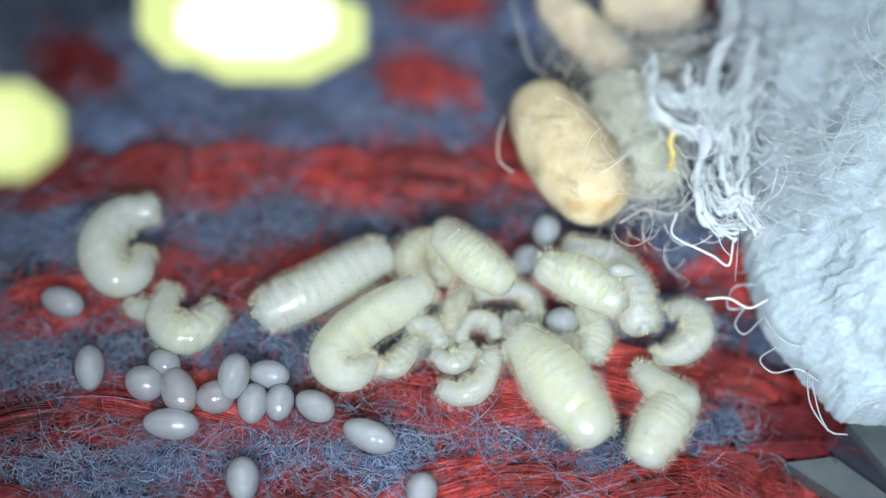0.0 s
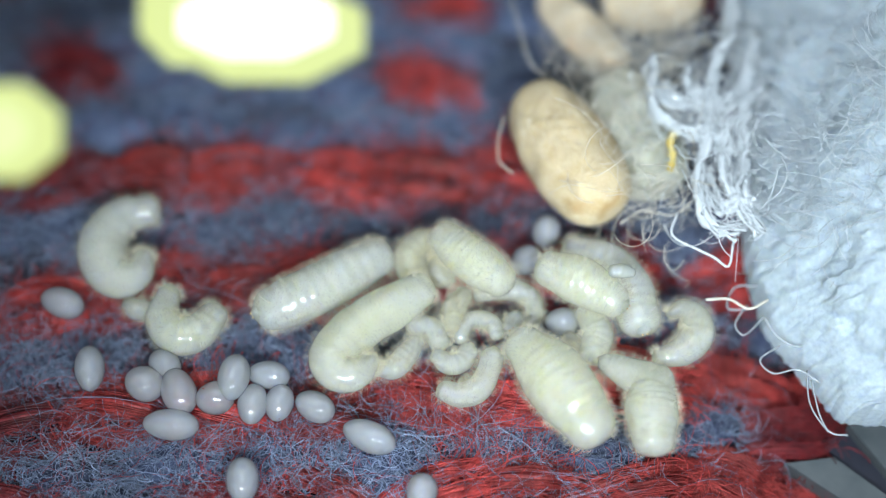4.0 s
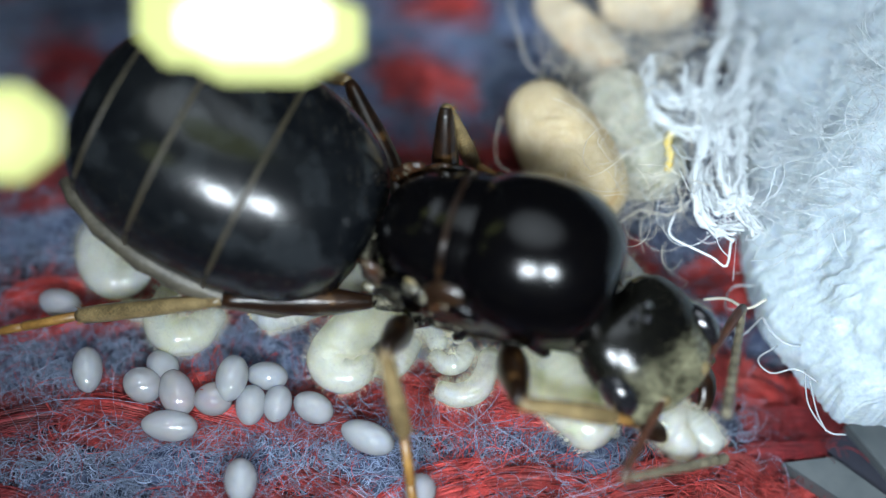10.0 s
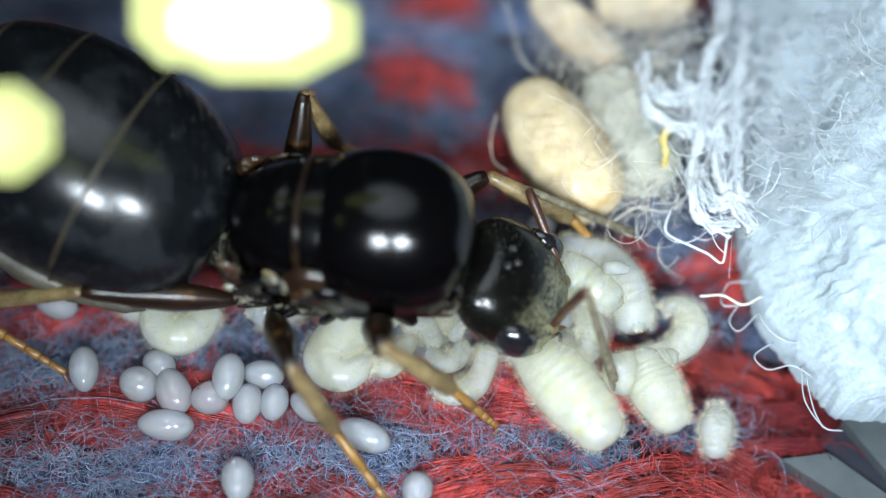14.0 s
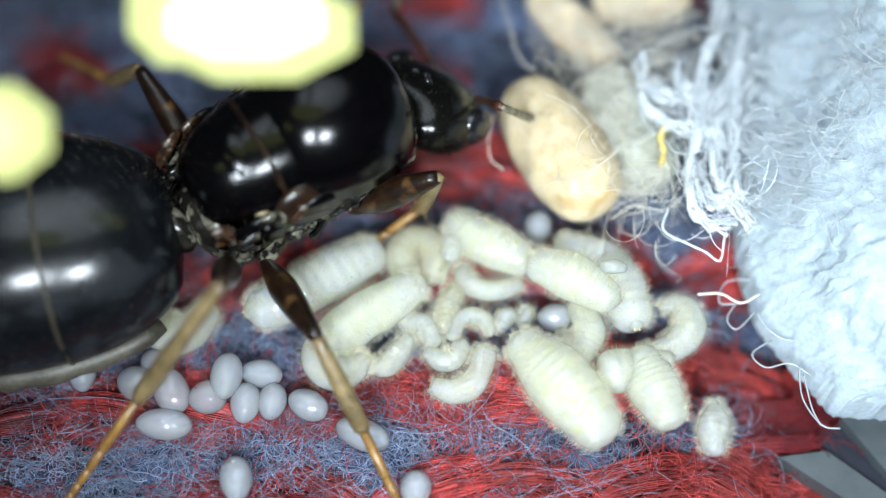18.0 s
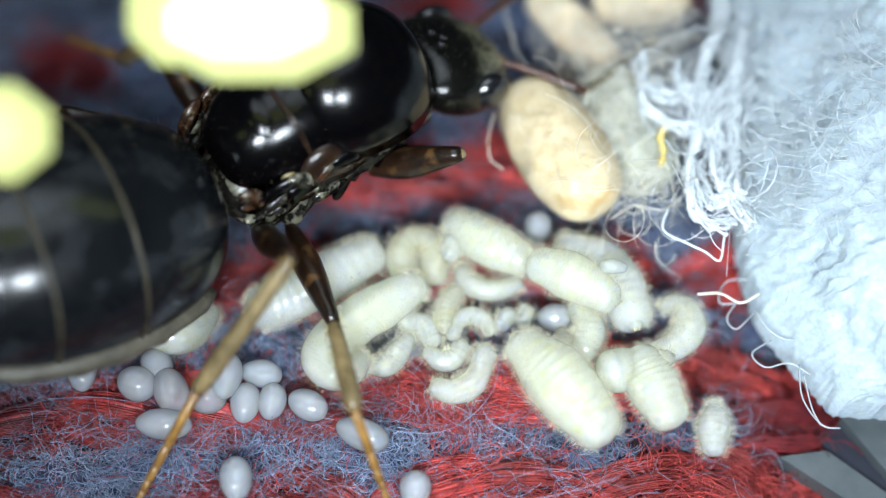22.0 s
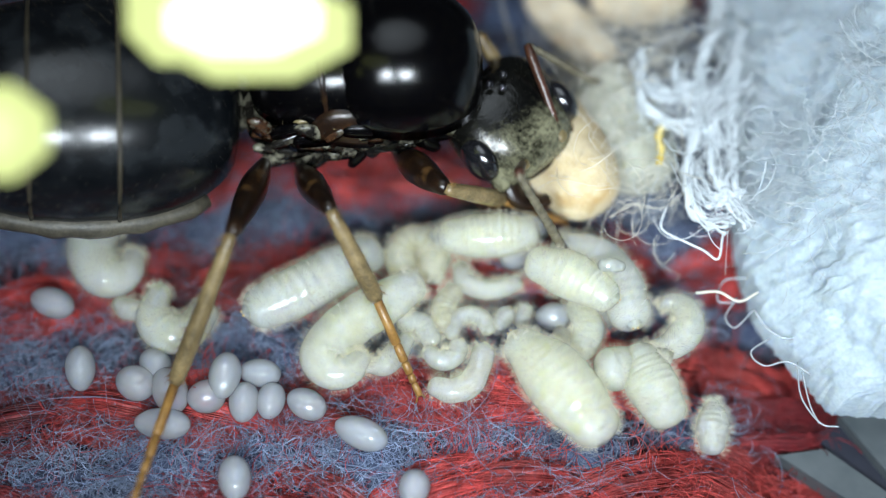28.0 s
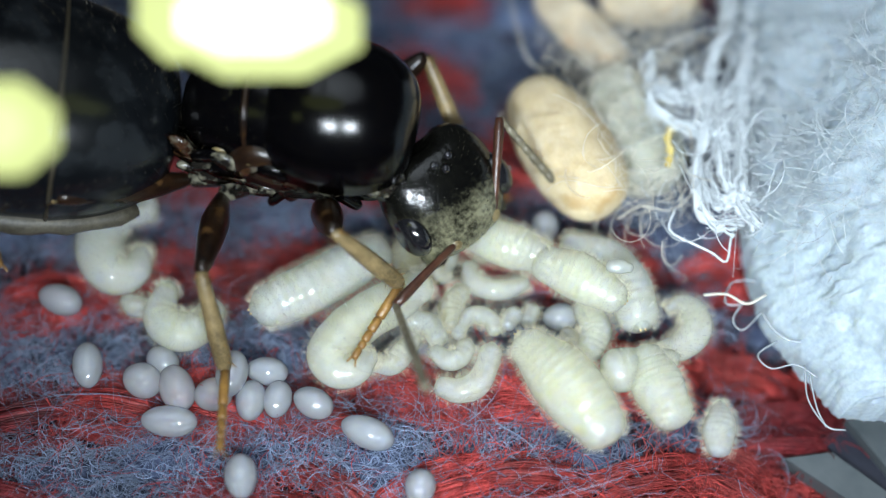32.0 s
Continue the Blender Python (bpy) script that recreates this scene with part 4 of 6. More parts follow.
    for side in (-1, 1):
        part("eye", lifted(ellipsoid(0.29, 0.18, 0.26, rows=18, sides=26), x=0.78, y=side * 0.64, z=0.16), EYE_MAT, h, "large dark compound eye")
        jaw = spline([(1.14, side * 0.40, -0.06), (1.42, side * 0.44, -0.10), (1.62, side * 0.26, -0.12), (1.66, side * 0.02, -0.12)], 12)
        part("mandible", tube(jaw, [0.17 - 0.009 * i for i in range(13)], 8, 0.6), FEMUR, h, "reddish-brown jaw")
        part("cheek", lifted(sclerite(-0.22, 0.26, 0.24, 0.12, 0.26, blunt=0.6), x=1.02, y=side * 0.50, z=-0.04, rz=side * 14), HEAD, h)
        part("antenna_socket", lifted(ellipsoid(0.09, 0.09, 0.06), x=1.12, y=side * 0.30, z=0.34), BAND, h)
    for x, y in ((0.26, 0.0), (0.14, 0.11), (0.14, -0.11)):
        part("ocellus", lifted(ellipsoid(0.05, 0.05, 0.04), x=x, y=y, z=0.50), EYE_MAT, h, "tiny simple eye")
    part("clypeus", lifted(sclerite(-0.18, 0.2, 0.16, 0.34, 0.2, blunt=0.6), x=1.16, z=0.02), FEMUR, h)
    part("down", down(loft(rings), 600, 0.06, 7), HEM, h, "short golden hairs", smooth=False)
    for side, mark in ((-1, "right"), (1, "left")):
        moving["scape_" + mark] = part("scape", tube([(0, 0, 0), (0.08, 0, 0), (0.5, 0, 0.02), (1.0, 0, 0.01), (SCAPE, 0, 0)], [0.035, 0.045, 0.05, 0.065, 0.05], 9), SCAPE_MAT, body, "long first antenna joint")
        path, radii = [(0, 0, 0)], [0.03]
        for k in range(11):
            a, b, r = WHIP * k / 11, WHIP * (k + 1) / 11, 0.042 + 0.002 * k
            path += [(a + 0.02, 0, 0), (b - 0.03, 0, 0), (b, 0, 0)]
            radii += [r, r * 1.1, r * 0.75]
        moving["whip_" + mark] = part("funiculus", tube(path, radii, 9), FEELER, body, "beaded antenna whip")
        for name, (fe, ti, ta, hip) in LEG_SIZES.items():
            hip = Vector((hip[0], hip[1] * -side, hip[2] + HIGH))
            root = Vector((hip.x * 0.75 + 0.12, side * 0.42, HIGH - 0.55))
            part("coxa", tube(spline([root, root.lerp(hip, 0.5) + Vector((0.05, 0, 0)), hip], 8), [0.22, 0.25, 0.25, 0.23, 0.2, 0.18, 0.15, 0.13, 0.10], 10), DUSTY, body)
            thick = 0.175 if name != "fore" else 0.19
            moving[f"{name}_femur_{mark}"] = part("femur", tube([(fe * s, 0, 0) for s in (0, 0.05, 0.12, 0.25, 0.4, 0.6, 0.8, 0.93, 1)],
                                                  [thick * q for q in (0.35, 0.5, 0.62, 0.85, 1, 0.9, 0.68, 0.55, 0.4)], 12, 1.1), FEMUR, body, "thick dark brown thigh")
            tib = tube([(ti * s, 0, 0) for s in (0, 0.05, 0.2, 0.5, 0.8, 0.95, 1)], [0.055, 0.075, 0.09, 0.105, 0.11, 0.10, 0.07], 10)
            spur = tube([(ti * 0.95, 0, -0.08), (ti + 0.1, 0, -0.16)], [0.02, 0.006], 5)
            t_ob = moving[f"{name}_tibia_{mark}"] = part("tibia", join(tib, spur), TIBIA, body, "amber shin")
            part("hairs", down(tib, 160, 0.08, 11, (0.9, 0, 0)), TARSUS, t_ob, "fine golden hairs", smooth=False)
            joints, x = [], 0.0
            for k, share in enumerate((0.46, 0.18, 0.13, 0.09, 0.14)):
                r = 0.058 - 0.004 * k
                joints.append(tube([(x, 0, 0), (x + 0.02, 0, 0), (x + ta * share - 0.02, 0, 0), (x + ta * share, 0, 0)], [r * 0.7, r, r * 1.05, r * 0.7], 8))
                x += ta * share
            for s in (-1, 1):
                joints.append(tube(spline([(ta - 0.02, 0.02 * s, 0), (ta + 0.04, 0.05 * s, -0.02), (ta + 0.07, 0.06 * s, -0.06)], 5), 0.012, 5))
            moving[f"{name}_tarsus_{mark}"] = part("tarsus", join(*joints), TARSUS, body, "orange jointed foot with two claws")
    return body, moving


# rows for walk(): seconds, then millimetres and degrees
BODY = [
    (0, -12.88, 2.59, 1.75, -15.62, 0.00, 0.00),
    (4.2, -10.38, 2.19, 1.75, -15.62, 0.00, 0.00),
    (5.5, -4.88, 1.59, 1.75, -15.62, 0.00, 0.00),
    (6, -4.21, 1.05, 1.75, -18.39, 0.00, 0.00),
    (6.5, -3.10, 0.93, 1.75, -12.04, 0.00, 0.00),
    (7, -1.88, 0.37, 1.75, -13.24, 0.00, 0.00),
    (7.5, -0.85, -0.17, 1.75, -14.00, 0.00, 0.00),
    (8, -0.07, -0.77, 1.75, -13.13, 0.00, 0.00),
    (9, 0.19, -0.92, 1.75, -15.34, 0.00, 0.00),
    (10, 0.63, -1.06, 1.75, -18.40, 0.00, 0.00),
    (11, 0.57, -0.99, 1.75, -17.18, 0.00, 0.00),
    (12, -0.09, -0.92, 1.75, -15.66, 0.00, 0.00),
    (13, -0.44, -0.94, 1.75, -15.80, 0.00, 0.00),
    (14, -0.98, -0.80, 1.75, -7.47, 0.00, 0.00),
    (14.5, -1.21, -0.24, 1.75, -0.00, 0.00, 0.00),
    (16.5, -1.62, 0.41, 1.75, 30.14, 0.00, 0.00),
    (17, -1.62, 0.41, 1.75, 32.34, 0.00, 0.00),
    (18, -1.63, 0.36, 1.75, 31.21, 0.00, 0.00),
    (19, -1.89, 0.44, 1.75, 39.39, 0.00, 0.00),
    (20, -1.83, 0.56, 1.75, 37.07, 0.00, 0.00),
    (21, -1.83, 0.56, 1.75, 36.63, 0.00, 0.00),
    (22, -1.42, 0.88, 1.75, 34.92, 0.00, 0.00),
    (23, -1.13, 1.45, 1.75, 38.67, 0.00, 0.00),
    (24, -0.53, 1.95, 1.75, 37.39, 0.00, 0.00),
    (25, -0.16, 1.82, 1.75, 40.20, 0.00, 0.00),
    (25.5, 0.01, 1.99, 1.75, 41.53, 0.00, 0.00),
    (27.5, -0.78, 1.52, 1.75, 20.00, 0.00, 0.00),
    (28, -0.81, 1.35, 1.75, 5.23, 0.00, 0.00),
    (29, -0.97, 1.21, 1.75, -1.74, 0.00, 0.00),
    (30, -1.12, 1.07, 1.75, -3.37, 0.00, 0.00),
    (31, -1.27, 0.87, 1.75, -10.85, 0.00, 0.00),
    (32, -1.65, 0.74, 1.75, -9.89, 0.00, 0.00),
]
TRUNK = [  # waist, middle of the gaster, neck, jaw
    (0, (-14.25, 2.97, 1.20), (-16.02, 3.72, 1.10), (-11.55, 2.21, 1.40), (-10.78, 3.08, 0.30)),
    (4.2, (-11.75, 2.57, 1.20), (-13.52, 3.32, 1.10), (-9.05, 1.81, 1.40), (-8.28, 2.68, 0.30)),
    (5.5, (-6.25, 1.97, 1.20), (-8.02, 2.72, 1.10), (-3.55, 1.21, 1.40), (-2.78, 2.08, 0.30)),
    (6, (-5.56, 1.50, 1.20), (-7.38, 2.15, 1.22), (-2.90, 0.62, 1.40), (-1.74, 0.57, 0.30)),
    (6.5, (-4.49, 1.23, 1.20), (-6.25, 2.02, 1.16), (-1.75, 0.64, 1.40), (-0.59, 0.56, 0.30)),
    (7, (-3.26, 0.70, 1.20), (-4.97, 1.58, 1.29), (-0.53, 0.06, 1.40), (0.36, -0.71, 0.32)),
    (7.5, (-2.23, 0.18, 1.20), (-3.90, 1.05, 1.57), (0.49, -0.50, 1.40), (1.52, -1.54, 0.75)),
    (8, (-1.45, -0.45, 1.20), (-3.00, 0.65, 1.57), (1.27, -1.08, 1.40), (2.06, -2.27, 0.68)),
    (9, (-1.18, -0.54, 1.20), (-2.86, 0.23, 1.75), (1.52, -1.28, 1.40), (2.27, -2.60, 0.91)),
    (10, (-0.72, -0.61, 1.20), (-2.42, 0.10, 1.75), (1.94, -1.50, 1.40), (2.84, -2.53, 0.58)),
    (11, (-0.79, -0.57, 1.20), (-2.51, 0.11, 1.75), (1.89, -1.40, 1.40), (3.02, -1.86, 0.37)),
    (12, (-1.46, -0.54, 1.20), (-3.14, 0.36, 1.45), (1.24, -1.30, 1.40), (2.12, -2.05, 0.30)),
    (13, (-1.81, -0.55, 1.20), (-3.40, 0.52, 1.43), (0.89, -1.31, 1.40), (1.47, -2.54, 0.55)),
    (14, (-2.38, -0.61, 1.20), (-4.05, 0.18, 1.75), (0.39, -0.97, 1.40), (1.51, -1.29, 0.30)),
    (14.5, (-2.63, -0.24, 1.20), (-4.49, 0.28, 1.11), (0.17, -0.24, 1.40), (1.26, 0.18, 0.30)),
    (16.5, (-2.85, -0.30, 1.20), (-4.75, -0.62, 1.10), (-0.43, 1.11, 1.40), (0.41, 1.91, 0.30)),
    (17, (-2.82, -0.35, 1.20), (-4.72, -0.69, 1.10), (-0.45, 1.15, 1.40), (0.36, 1.98, 0.30)),
    (18, (-2.84, -0.37, 1.20), (-4.74, -0.70, 1.10), (-0.45, 1.08, 1.40), (0.36, 1.91, 0.30)),
    (19, (-2.99, -0.46, 1.20), (-4.46, -1.58, 1.75), (-0.83, 1.32, 1.40), (-0.28, 2.69, 0.79)),
    (20, (-2.97, -0.30, 1.20), (-4.50, -1.34, 1.75), (-0.73, 1.39, 1.40), (0.15, 2.21, 0.35)),
    (21, (-2.97, -0.29, 1.20), (-4.51, -1.32, 1.75), (-0.72, 1.38, 1.40), (0.23, 2.18, 0.39)),
    (22, (-2.58, 0.06, 1.20), (-4.17, -0.88, 1.75), (-0.28, 1.67, 1.40), (0.84, 2.42, 0.55)),
    (23, (-2.24, 0.56, 1.20), (-3.90, -0.26, 1.75), (-0.06, 2.31, 1.40), (0.97, 3.35, 0.75)),
    (24, (-1.66, 1.09, 1.20), (-3.21, 0.08, 1.75), (0.56, 2.79, 1.40), (1.64, 3.87, 0.92)),
    (25, (-1.24, 0.91, 1.20), (-2.90, 0.08, 1.75), (0.90, 2.71, 1.40), (2.14, 3.63, 0.98)),
    (25.5, (-1.05, 1.05, 1.20), (-2.89, 0.48, 1.15), (1.05, 2.91, 1.40), (2.30, 3.82, 0.99)),
    (27.5, (-2.12, 1.04, 1.20), (-4.04, 1.13, 1.10), (0.51, 1.99, 1.40), (1.67, 1.91, 0.30)),
    (28, (-2.23, 1.22, 1.20), (-4.12, 1.01, 1.54), (0.56, 1.48, 1.40), (1.50, 0.37, 0.73)),
    (29, (-2.39, 1.26, 1.20), (-4.27, 1.05, 1.57), (0.41, 1.17, 1.40), (1.17, -0.06, 0.72)),
    (30, (-2.54, 1.15, 1.20), (-4.41, 1.00, 1.64), (0.26, 0.99, 1.40), (1.01, 0.03, 0.36)),
    (31, (-2.66, 1.14, 1.20), (-4.53, 0.94, 1.63), (0.09, 0.61, 1.40), (0.23, -0.79, 0.65)),
    (32, (-3.05, 0.99, 1.20), (-4.90, 0.92, 1.74), (-0.29, 0.51, 1.40), (0.48, -0.36, 0.30)),
]
CHAINS = {
    "fore_right": [
        (0, (-12.71, 1.89, 0.90), (-11.94, 1.14, 1.63), (-11.74, 1.49, 0.50), (-10.87, 1.10, 0.06)),
        (4.2, (-10.21, 1.49, 0.90), (-9.44, 0.74, 1.63), (-9.24, 1.09, 0.50), (-8.37, 0.70, 0.06)),
        (5.5, (-4.71, 0.89, 0.90), (-3.94, 0.14, 1.63), (-3.74, 0.49, 0.50), (-2.87, 0.10, 0.06)),
        (6, (-4.08, 0.35, 0.90), (-3.21, -0.48, 1.39), (-2.43, -0.72, 0.50), (-3.35, -0.47, 0.06)),
        (6.5, (-2.89, 0.25, 0.90), (-2.02, -0.49, 1.53), (-1.08, -0.82, 0.85), (-0.17, -1.32, 0.72)),
        (7, (-1.68, -0.31, 0.90), (-1.33, -1.22, 1.77), (-0.55, -1.18, 0.85), (-0.41, -2.21, 0.72)),
        (7.5, (-0.66, -0.85, 0.90), (-0.38, -1.83, 1.72), (0.62, -2.08, 1.11), (1.18, -2.01, 0.22)),
        (8, (0.13, -1.45, 0.90), (0.11, -2.27, 1.91), (1.16, -2.83, 1.74), (1.98, -3.48, 1.60)),
        (9, (0.36, -1.61, 0.90), (0.42, -2.67, 1.64), (1.59, -2.62, 1.39), (2.06, -2.35, 0.49)),
        (10, (0.76, -1.76, 0.90), (0.84, -2.83, 1.63), (1.92, -2.76, 1.10), (2.47, -2.52, 0.24)),
        (11, (0.72, -1.68, 0.90), (0.71, -2.68, 1.73), (1.89, -2.66, 1.53), (2.31, -2.40, 0.60)),
        (12, (0.08, -1.61, 0.90), (0.11, -2.59, 1.76), (1.07, -2.57, 1.04), (1.52, -2.33, 0.12)),
        (13, (-0.27, -1.63, 0.90), (-0.33, -2.57, 1.80), (0.34, -3.04, 0.92), (0.79, -3.44, 0.06)),
        (14, (-0.71, -1.46, 0.90), (-0.60, -2.29, 1.89), (0.17, -2.39, 0.97), (0.68, -2.43, 0.06)),
        (14.5, (-0.86, -0.86, 0.90), (0.04, -1.40, 1.66), (0.90, -1.16, 0.85), (0.30, -2.01, 0.72)),
        (16.5, (-1.01, 0.05, 0.90), (0.16, 0.11, 1.48), (-0.46, 0.43, 0.50), (-0.11, -0.46, 0.06)),
        (17, (-0.99, 0.08, 0.90), (0.17, 0.09, 1.48), (-0.43, 0.43, 0.50), (-0.10, -0.47, 0.06)),
        (18, (-1.01, 0.02, 0.90), (0.05, -0.03, 1.66), (-0.17, 0.24, 0.51), (-1.01, -0.19, 0.06)),
        (19, (-1.23, 0.19, 0.90), (-0.28, 0.91, 1.40), (-0.65, 1.62, 0.50), (-1.46, 1.11, 0.06)),
        (20, (-1.18, 0.28, 0.90), (-0.14, 0.29, 1.67), (-0.61, 0.71, 0.66), (-1.32, 1.21, 0.06)),
        (21, (-1.18, 0.27, 0.90), (-0.08, 0.19, 1.59), (-0.61, 0.65, 0.62), (-1.28, 1.25, 0.06)),
        (22, (-0.77, 0.57, 0.90), (0.33, 0.35, 1.56), (-0.20, 0.84, 0.59), (-0.93, 1.36, 0.06)),
        (23, (-0.47, 1.18, 0.90), (0.41, 0.94, 1.83), (-0.47, 1.01, 1.01), (-0.85, 1.24, 0.06)),
        (24, (0.12, 1.67, 0.90), (0.59, 1.17, 2.01), (-0.26, 1.36, 1.18), (-0.56, 1.27, 0.18)),
        (25, (0.51, 1.57, 0.90), (1.26, 2.62, 1.05), (0.20, 2.64, 0.50), (0.91, 2.01, 0.06)),
        (25.5, (0.69, 1.76, 0.90), (1.51, 2.72, 1.20), (0.57, 2.98, 0.50), (1.20, 2.26, 0.06)),
        (27.5, (-0.24, 1.06, 0.90), (0.82, 0.79, 1.60), (1.36, 1.38, 0.71), (1.90, 2.01, 0.06)),
        (28, (-0.41, 0.77, 0.90), (0.16, -0.17, 1.60), (0.85, 0.23, 0.70), (1.68, 0.27, 0.06)),
        (29, (-0.64, 0.58, 0.90), (-0.39, -0.35, 1.77), (0.23, -0.25, 0.74), (0.86, -1.09, 0.72)),
        (30, (-0.81, 0.43, 0.90), (-0.43, -0.47, 1.77), (0.33, -0.55, 0.85), (0.67, -1.54, 0.72)),
        (31, (-1.04, 0.20, 0.90), (-1.03, -0.81, 1.72), (-0.20, -0.83, 0.85), (-0.17, -1.87, 0.72)),
        (32, (-1.41, 0.07, 0.90), (-1.20, -0.85, 1.79), (-0.47, -1.01, 0.85), (-1.00, -1.90, 0.72)),
    ],
    "mid_right": [
        (0, (-13.88, 2.16, 0.85), (-13.88, 0.99, 1.86), (-14.40, 0.45, 0.86), (-14.97, -0.32, 0.06)),
        (4.2, (-11.38, 1.76, 0.85), (-11.38, 0.59, 1.86), (-11.90, 0.05, 0.86), (-12.47, -0.72, 0.06)),
        (5.5, (-5.88, 1.16, 0.85), (-5.88, -0.01, 1.86), (-6.40, -0.55, 0.86), (-6.97, -1.32, 0.06)),
        (6, (-5.23, 0.67, 0.85), (-5.24, -0.56, 1.78), (-5.60, -0.97, 0.65), (-5.94, -2.01, 0.06)),
        (6.5, (-4.08, 0.44, 0.85), (-4.42, -0.73, 1.81), (-4.92, -0.99, 0.69), (-5.70, -1.74, 0.06)),
        (7, (-2.86, -0.09, 0.85), (-2.97, -1.50, 1.50), (-2.59, -2.56, 0.95), (-2.55, -3.43, 0.06)),
        (7.5, (-1.84, -0.62, 0.85), (-2.21, -1.92, 1.62), (-2.43, -2.42, 0.50), (-2.83, -3.52, 0.06)),
        (8, (-1.05, -1.24, 0.85), (-1.77, -2.08, 1.94), (-2.21, -2.60, 0.89), (-2.97, -3.15, 0.06)),
        (9, (-0.81, -1.35, 0.85), (-0.84, -2.34, 2.04), (-0.56, -2.91, 0.97), (-0.24, -3.70, 0.06)),
        (10, (-0.39, -1.44, 0.85), (-0.60, -2.40, 2.04), (-0.41, -2.88, 0.90), (-0.26, -3.79, 0.06)),
        (11, (-0.44, -1.39, 0.85), (-0.60, -2.32, 2.08), (-0.40, -2.92, 1.00), (-0.27, -3.73, 0.06)),
        (12, (-1.09, -1.35, 0.85), (-1.10, -2.42, 1.97), (-0.81, -2.86, 0.84), (-0.27, -3.67, 0.06)),
        (13, (-1.45, -1.36, 0.85), (-1.32, -2.49, 1.91), (-0.98, -2.83, 0.76), (-0.24, -3.57, 0.06)),
        (14, (-1.91, -1.36, 0.85), (-1.57, -2.50, 1.84), (-1.16, -2.74, 0.68), (-0.44, -3.55, 0.06)),
        (14.5, (-2.06, -0.92, 0.85), (-1.50, -2.18, 1.55), (-1.11, -2.75, 0.50), (-0.34, -3.63, 0.06)),
        (16.5, (-2.01, -0.60, 0.85), (-1.32, -1.95, 1.16), (-0.75, -2.85, 0.50), (-0.24, -3.91, 0.06)),
        (17, (-1.97, -0.62, 0.85), (-1.29, -1.92, 1.34), (-0.80, -2.70, 0.50), (-0.29, -3.76, 0.06)),
        (18, (-2.00, -0.66, 0.85), (-1.31, -1.94, 1.37), (-0.82, -2.69, 0.50), (-0.27, -3.73, 0.06)),
        (19, (-2.12, -0.62, 0.85), (-1.31, -1.87, 1.31), (-0.86, -2.71, 0.50), (-0.25, -3.70, 0.06)),
        (20, (-2.10, -0.50, 0.85), (-1.29, -1.79, 1.10), (-0.96, -2.91, 1.55), (-0.49, -3.56, 0.60)),
        (21, (-2.11, -0.49, 0.85), (-1.31, -1.79, 1.15), (-0.87, -2.76, 0.50), (-0.25, -3.76, 0.06)),
        (22, (-1.72, -0.17, 0.85), (-1.15, -1.59, 1.05), (-0.88, -2.79, 1.29), (-0.55, -3.44, 0.27)),
        (23, (-1.37, 0.39, 0.85), (-0.50, -0.30, 1.93), (0.04, -0.61, 0.85), (0.77, -1.62, 0.72)),
        (24, (-0.80, 0.89, 0.85), (-0.34, 0.51, 2.28), (0.45, 0.42, 1.32), (1.47, 0.05, 0.70)),
        (25, (-0.37, 0.75, 0.85), (0.58, 0.25, 1.97), (0.49, 0.56, 0.76), (1.01, 1.46, 0.06)),
        (25.5, (-0.17, 0.92, 0.85), (0.50, 0.31, 2.11), (0.53, 0.49, 0.87), (1.07, 1.27, 0.06)),
        (27.5, (-1.35, 0.59, 0.85), (-0.38, 0.08, 1.95), (-0.04, 0.48, 0.81), (0.95, 0.60, 0.06)),
        (28, (-1.60, 0.60, 0.85), (-1.15, -0.55, 1.79), (-0.65, -1.21, 0.85), (-0.17, -2.08, 0.09)),
        (29, (-1.84, 0.56, 0.85), (-1.81, -0.83, 1.54), (-1.61, -1.60, 0.59), (-1.55, -2.85, 0.60)),
        (30, (-2.01, 0.44, 0.85), (-1.81, -0.97, 1.46), (-1.71, -1.90, 0.64), (-1.57, -3.00, 0.06)),
        (31, (-2.23, 0.37, 0.85), (-2.44, -0.97, 1.61), (-2.38, -2.09, 1.06), (-2.55, -2.83, 0.06)),
        (32, (-2.61, 0.22, 0.85), (-2.70, -1.19, 1.49), (-2.49, -1.93, 0.50), (-2.43, -3.10, 0.91)),
    ],
    "hind_right": [
        (0, (-14.25, 2.33, 1.00), (-14.93, 1.19, 2.15), (-16.31, 0.87, 0.81), (-17.44, 0.12, 0.06)),
        (4.2, (-11.75, 1.93, 1.00), (-12.43, 0.79, 2.15), (-13.81, 0.47, 0.81), (-14.94, -0.28, 0.06)),
        (5.5, (-6.25, 1.33, 1.00), (-6.93, 0.19, 2.15), (-8.31, -0.13, 0.81), (-9.44, -0.88, 0.06)),
        (6, (-5.60, 0.86, 1.00), (-6.57, -0.14, 2.06), (-7.89, -0.18, 0.62), (-8.88, -1.23, 0.06)),
        (6.5, (-4.45, 0.58, 1.00), (-5.48, -0.54, 1.86), (-6.88, -0.22, 0.55), (-8.27, -0.70, 0.06)),
        (7, (-3.24, 0.06, 1.00), (-4.78, -0.56, 1.53), (-6.41, -0.23, 0.50), (-6.89, -1.63, 0.06)),
        (7.5, (-2.21, -0.47, 1.00), (-3.92, -0.71, 1.29), (-5.68, -0.44, 0.50), (-6.92, -1.26, 0.06)),
        (8, (-1.43, -1.09, 1.00), (-3.14, -1.09, 1.36), (-4.89, -1.21, 0.50), (-6.37, -1.33, 0.06)),
        (9, (-1.18, -1.18, 1.00), (-2.91, -1.25, 1.29), (-4.68, -1.09, 0.50), (-6.14, -1.36, 0.06)),
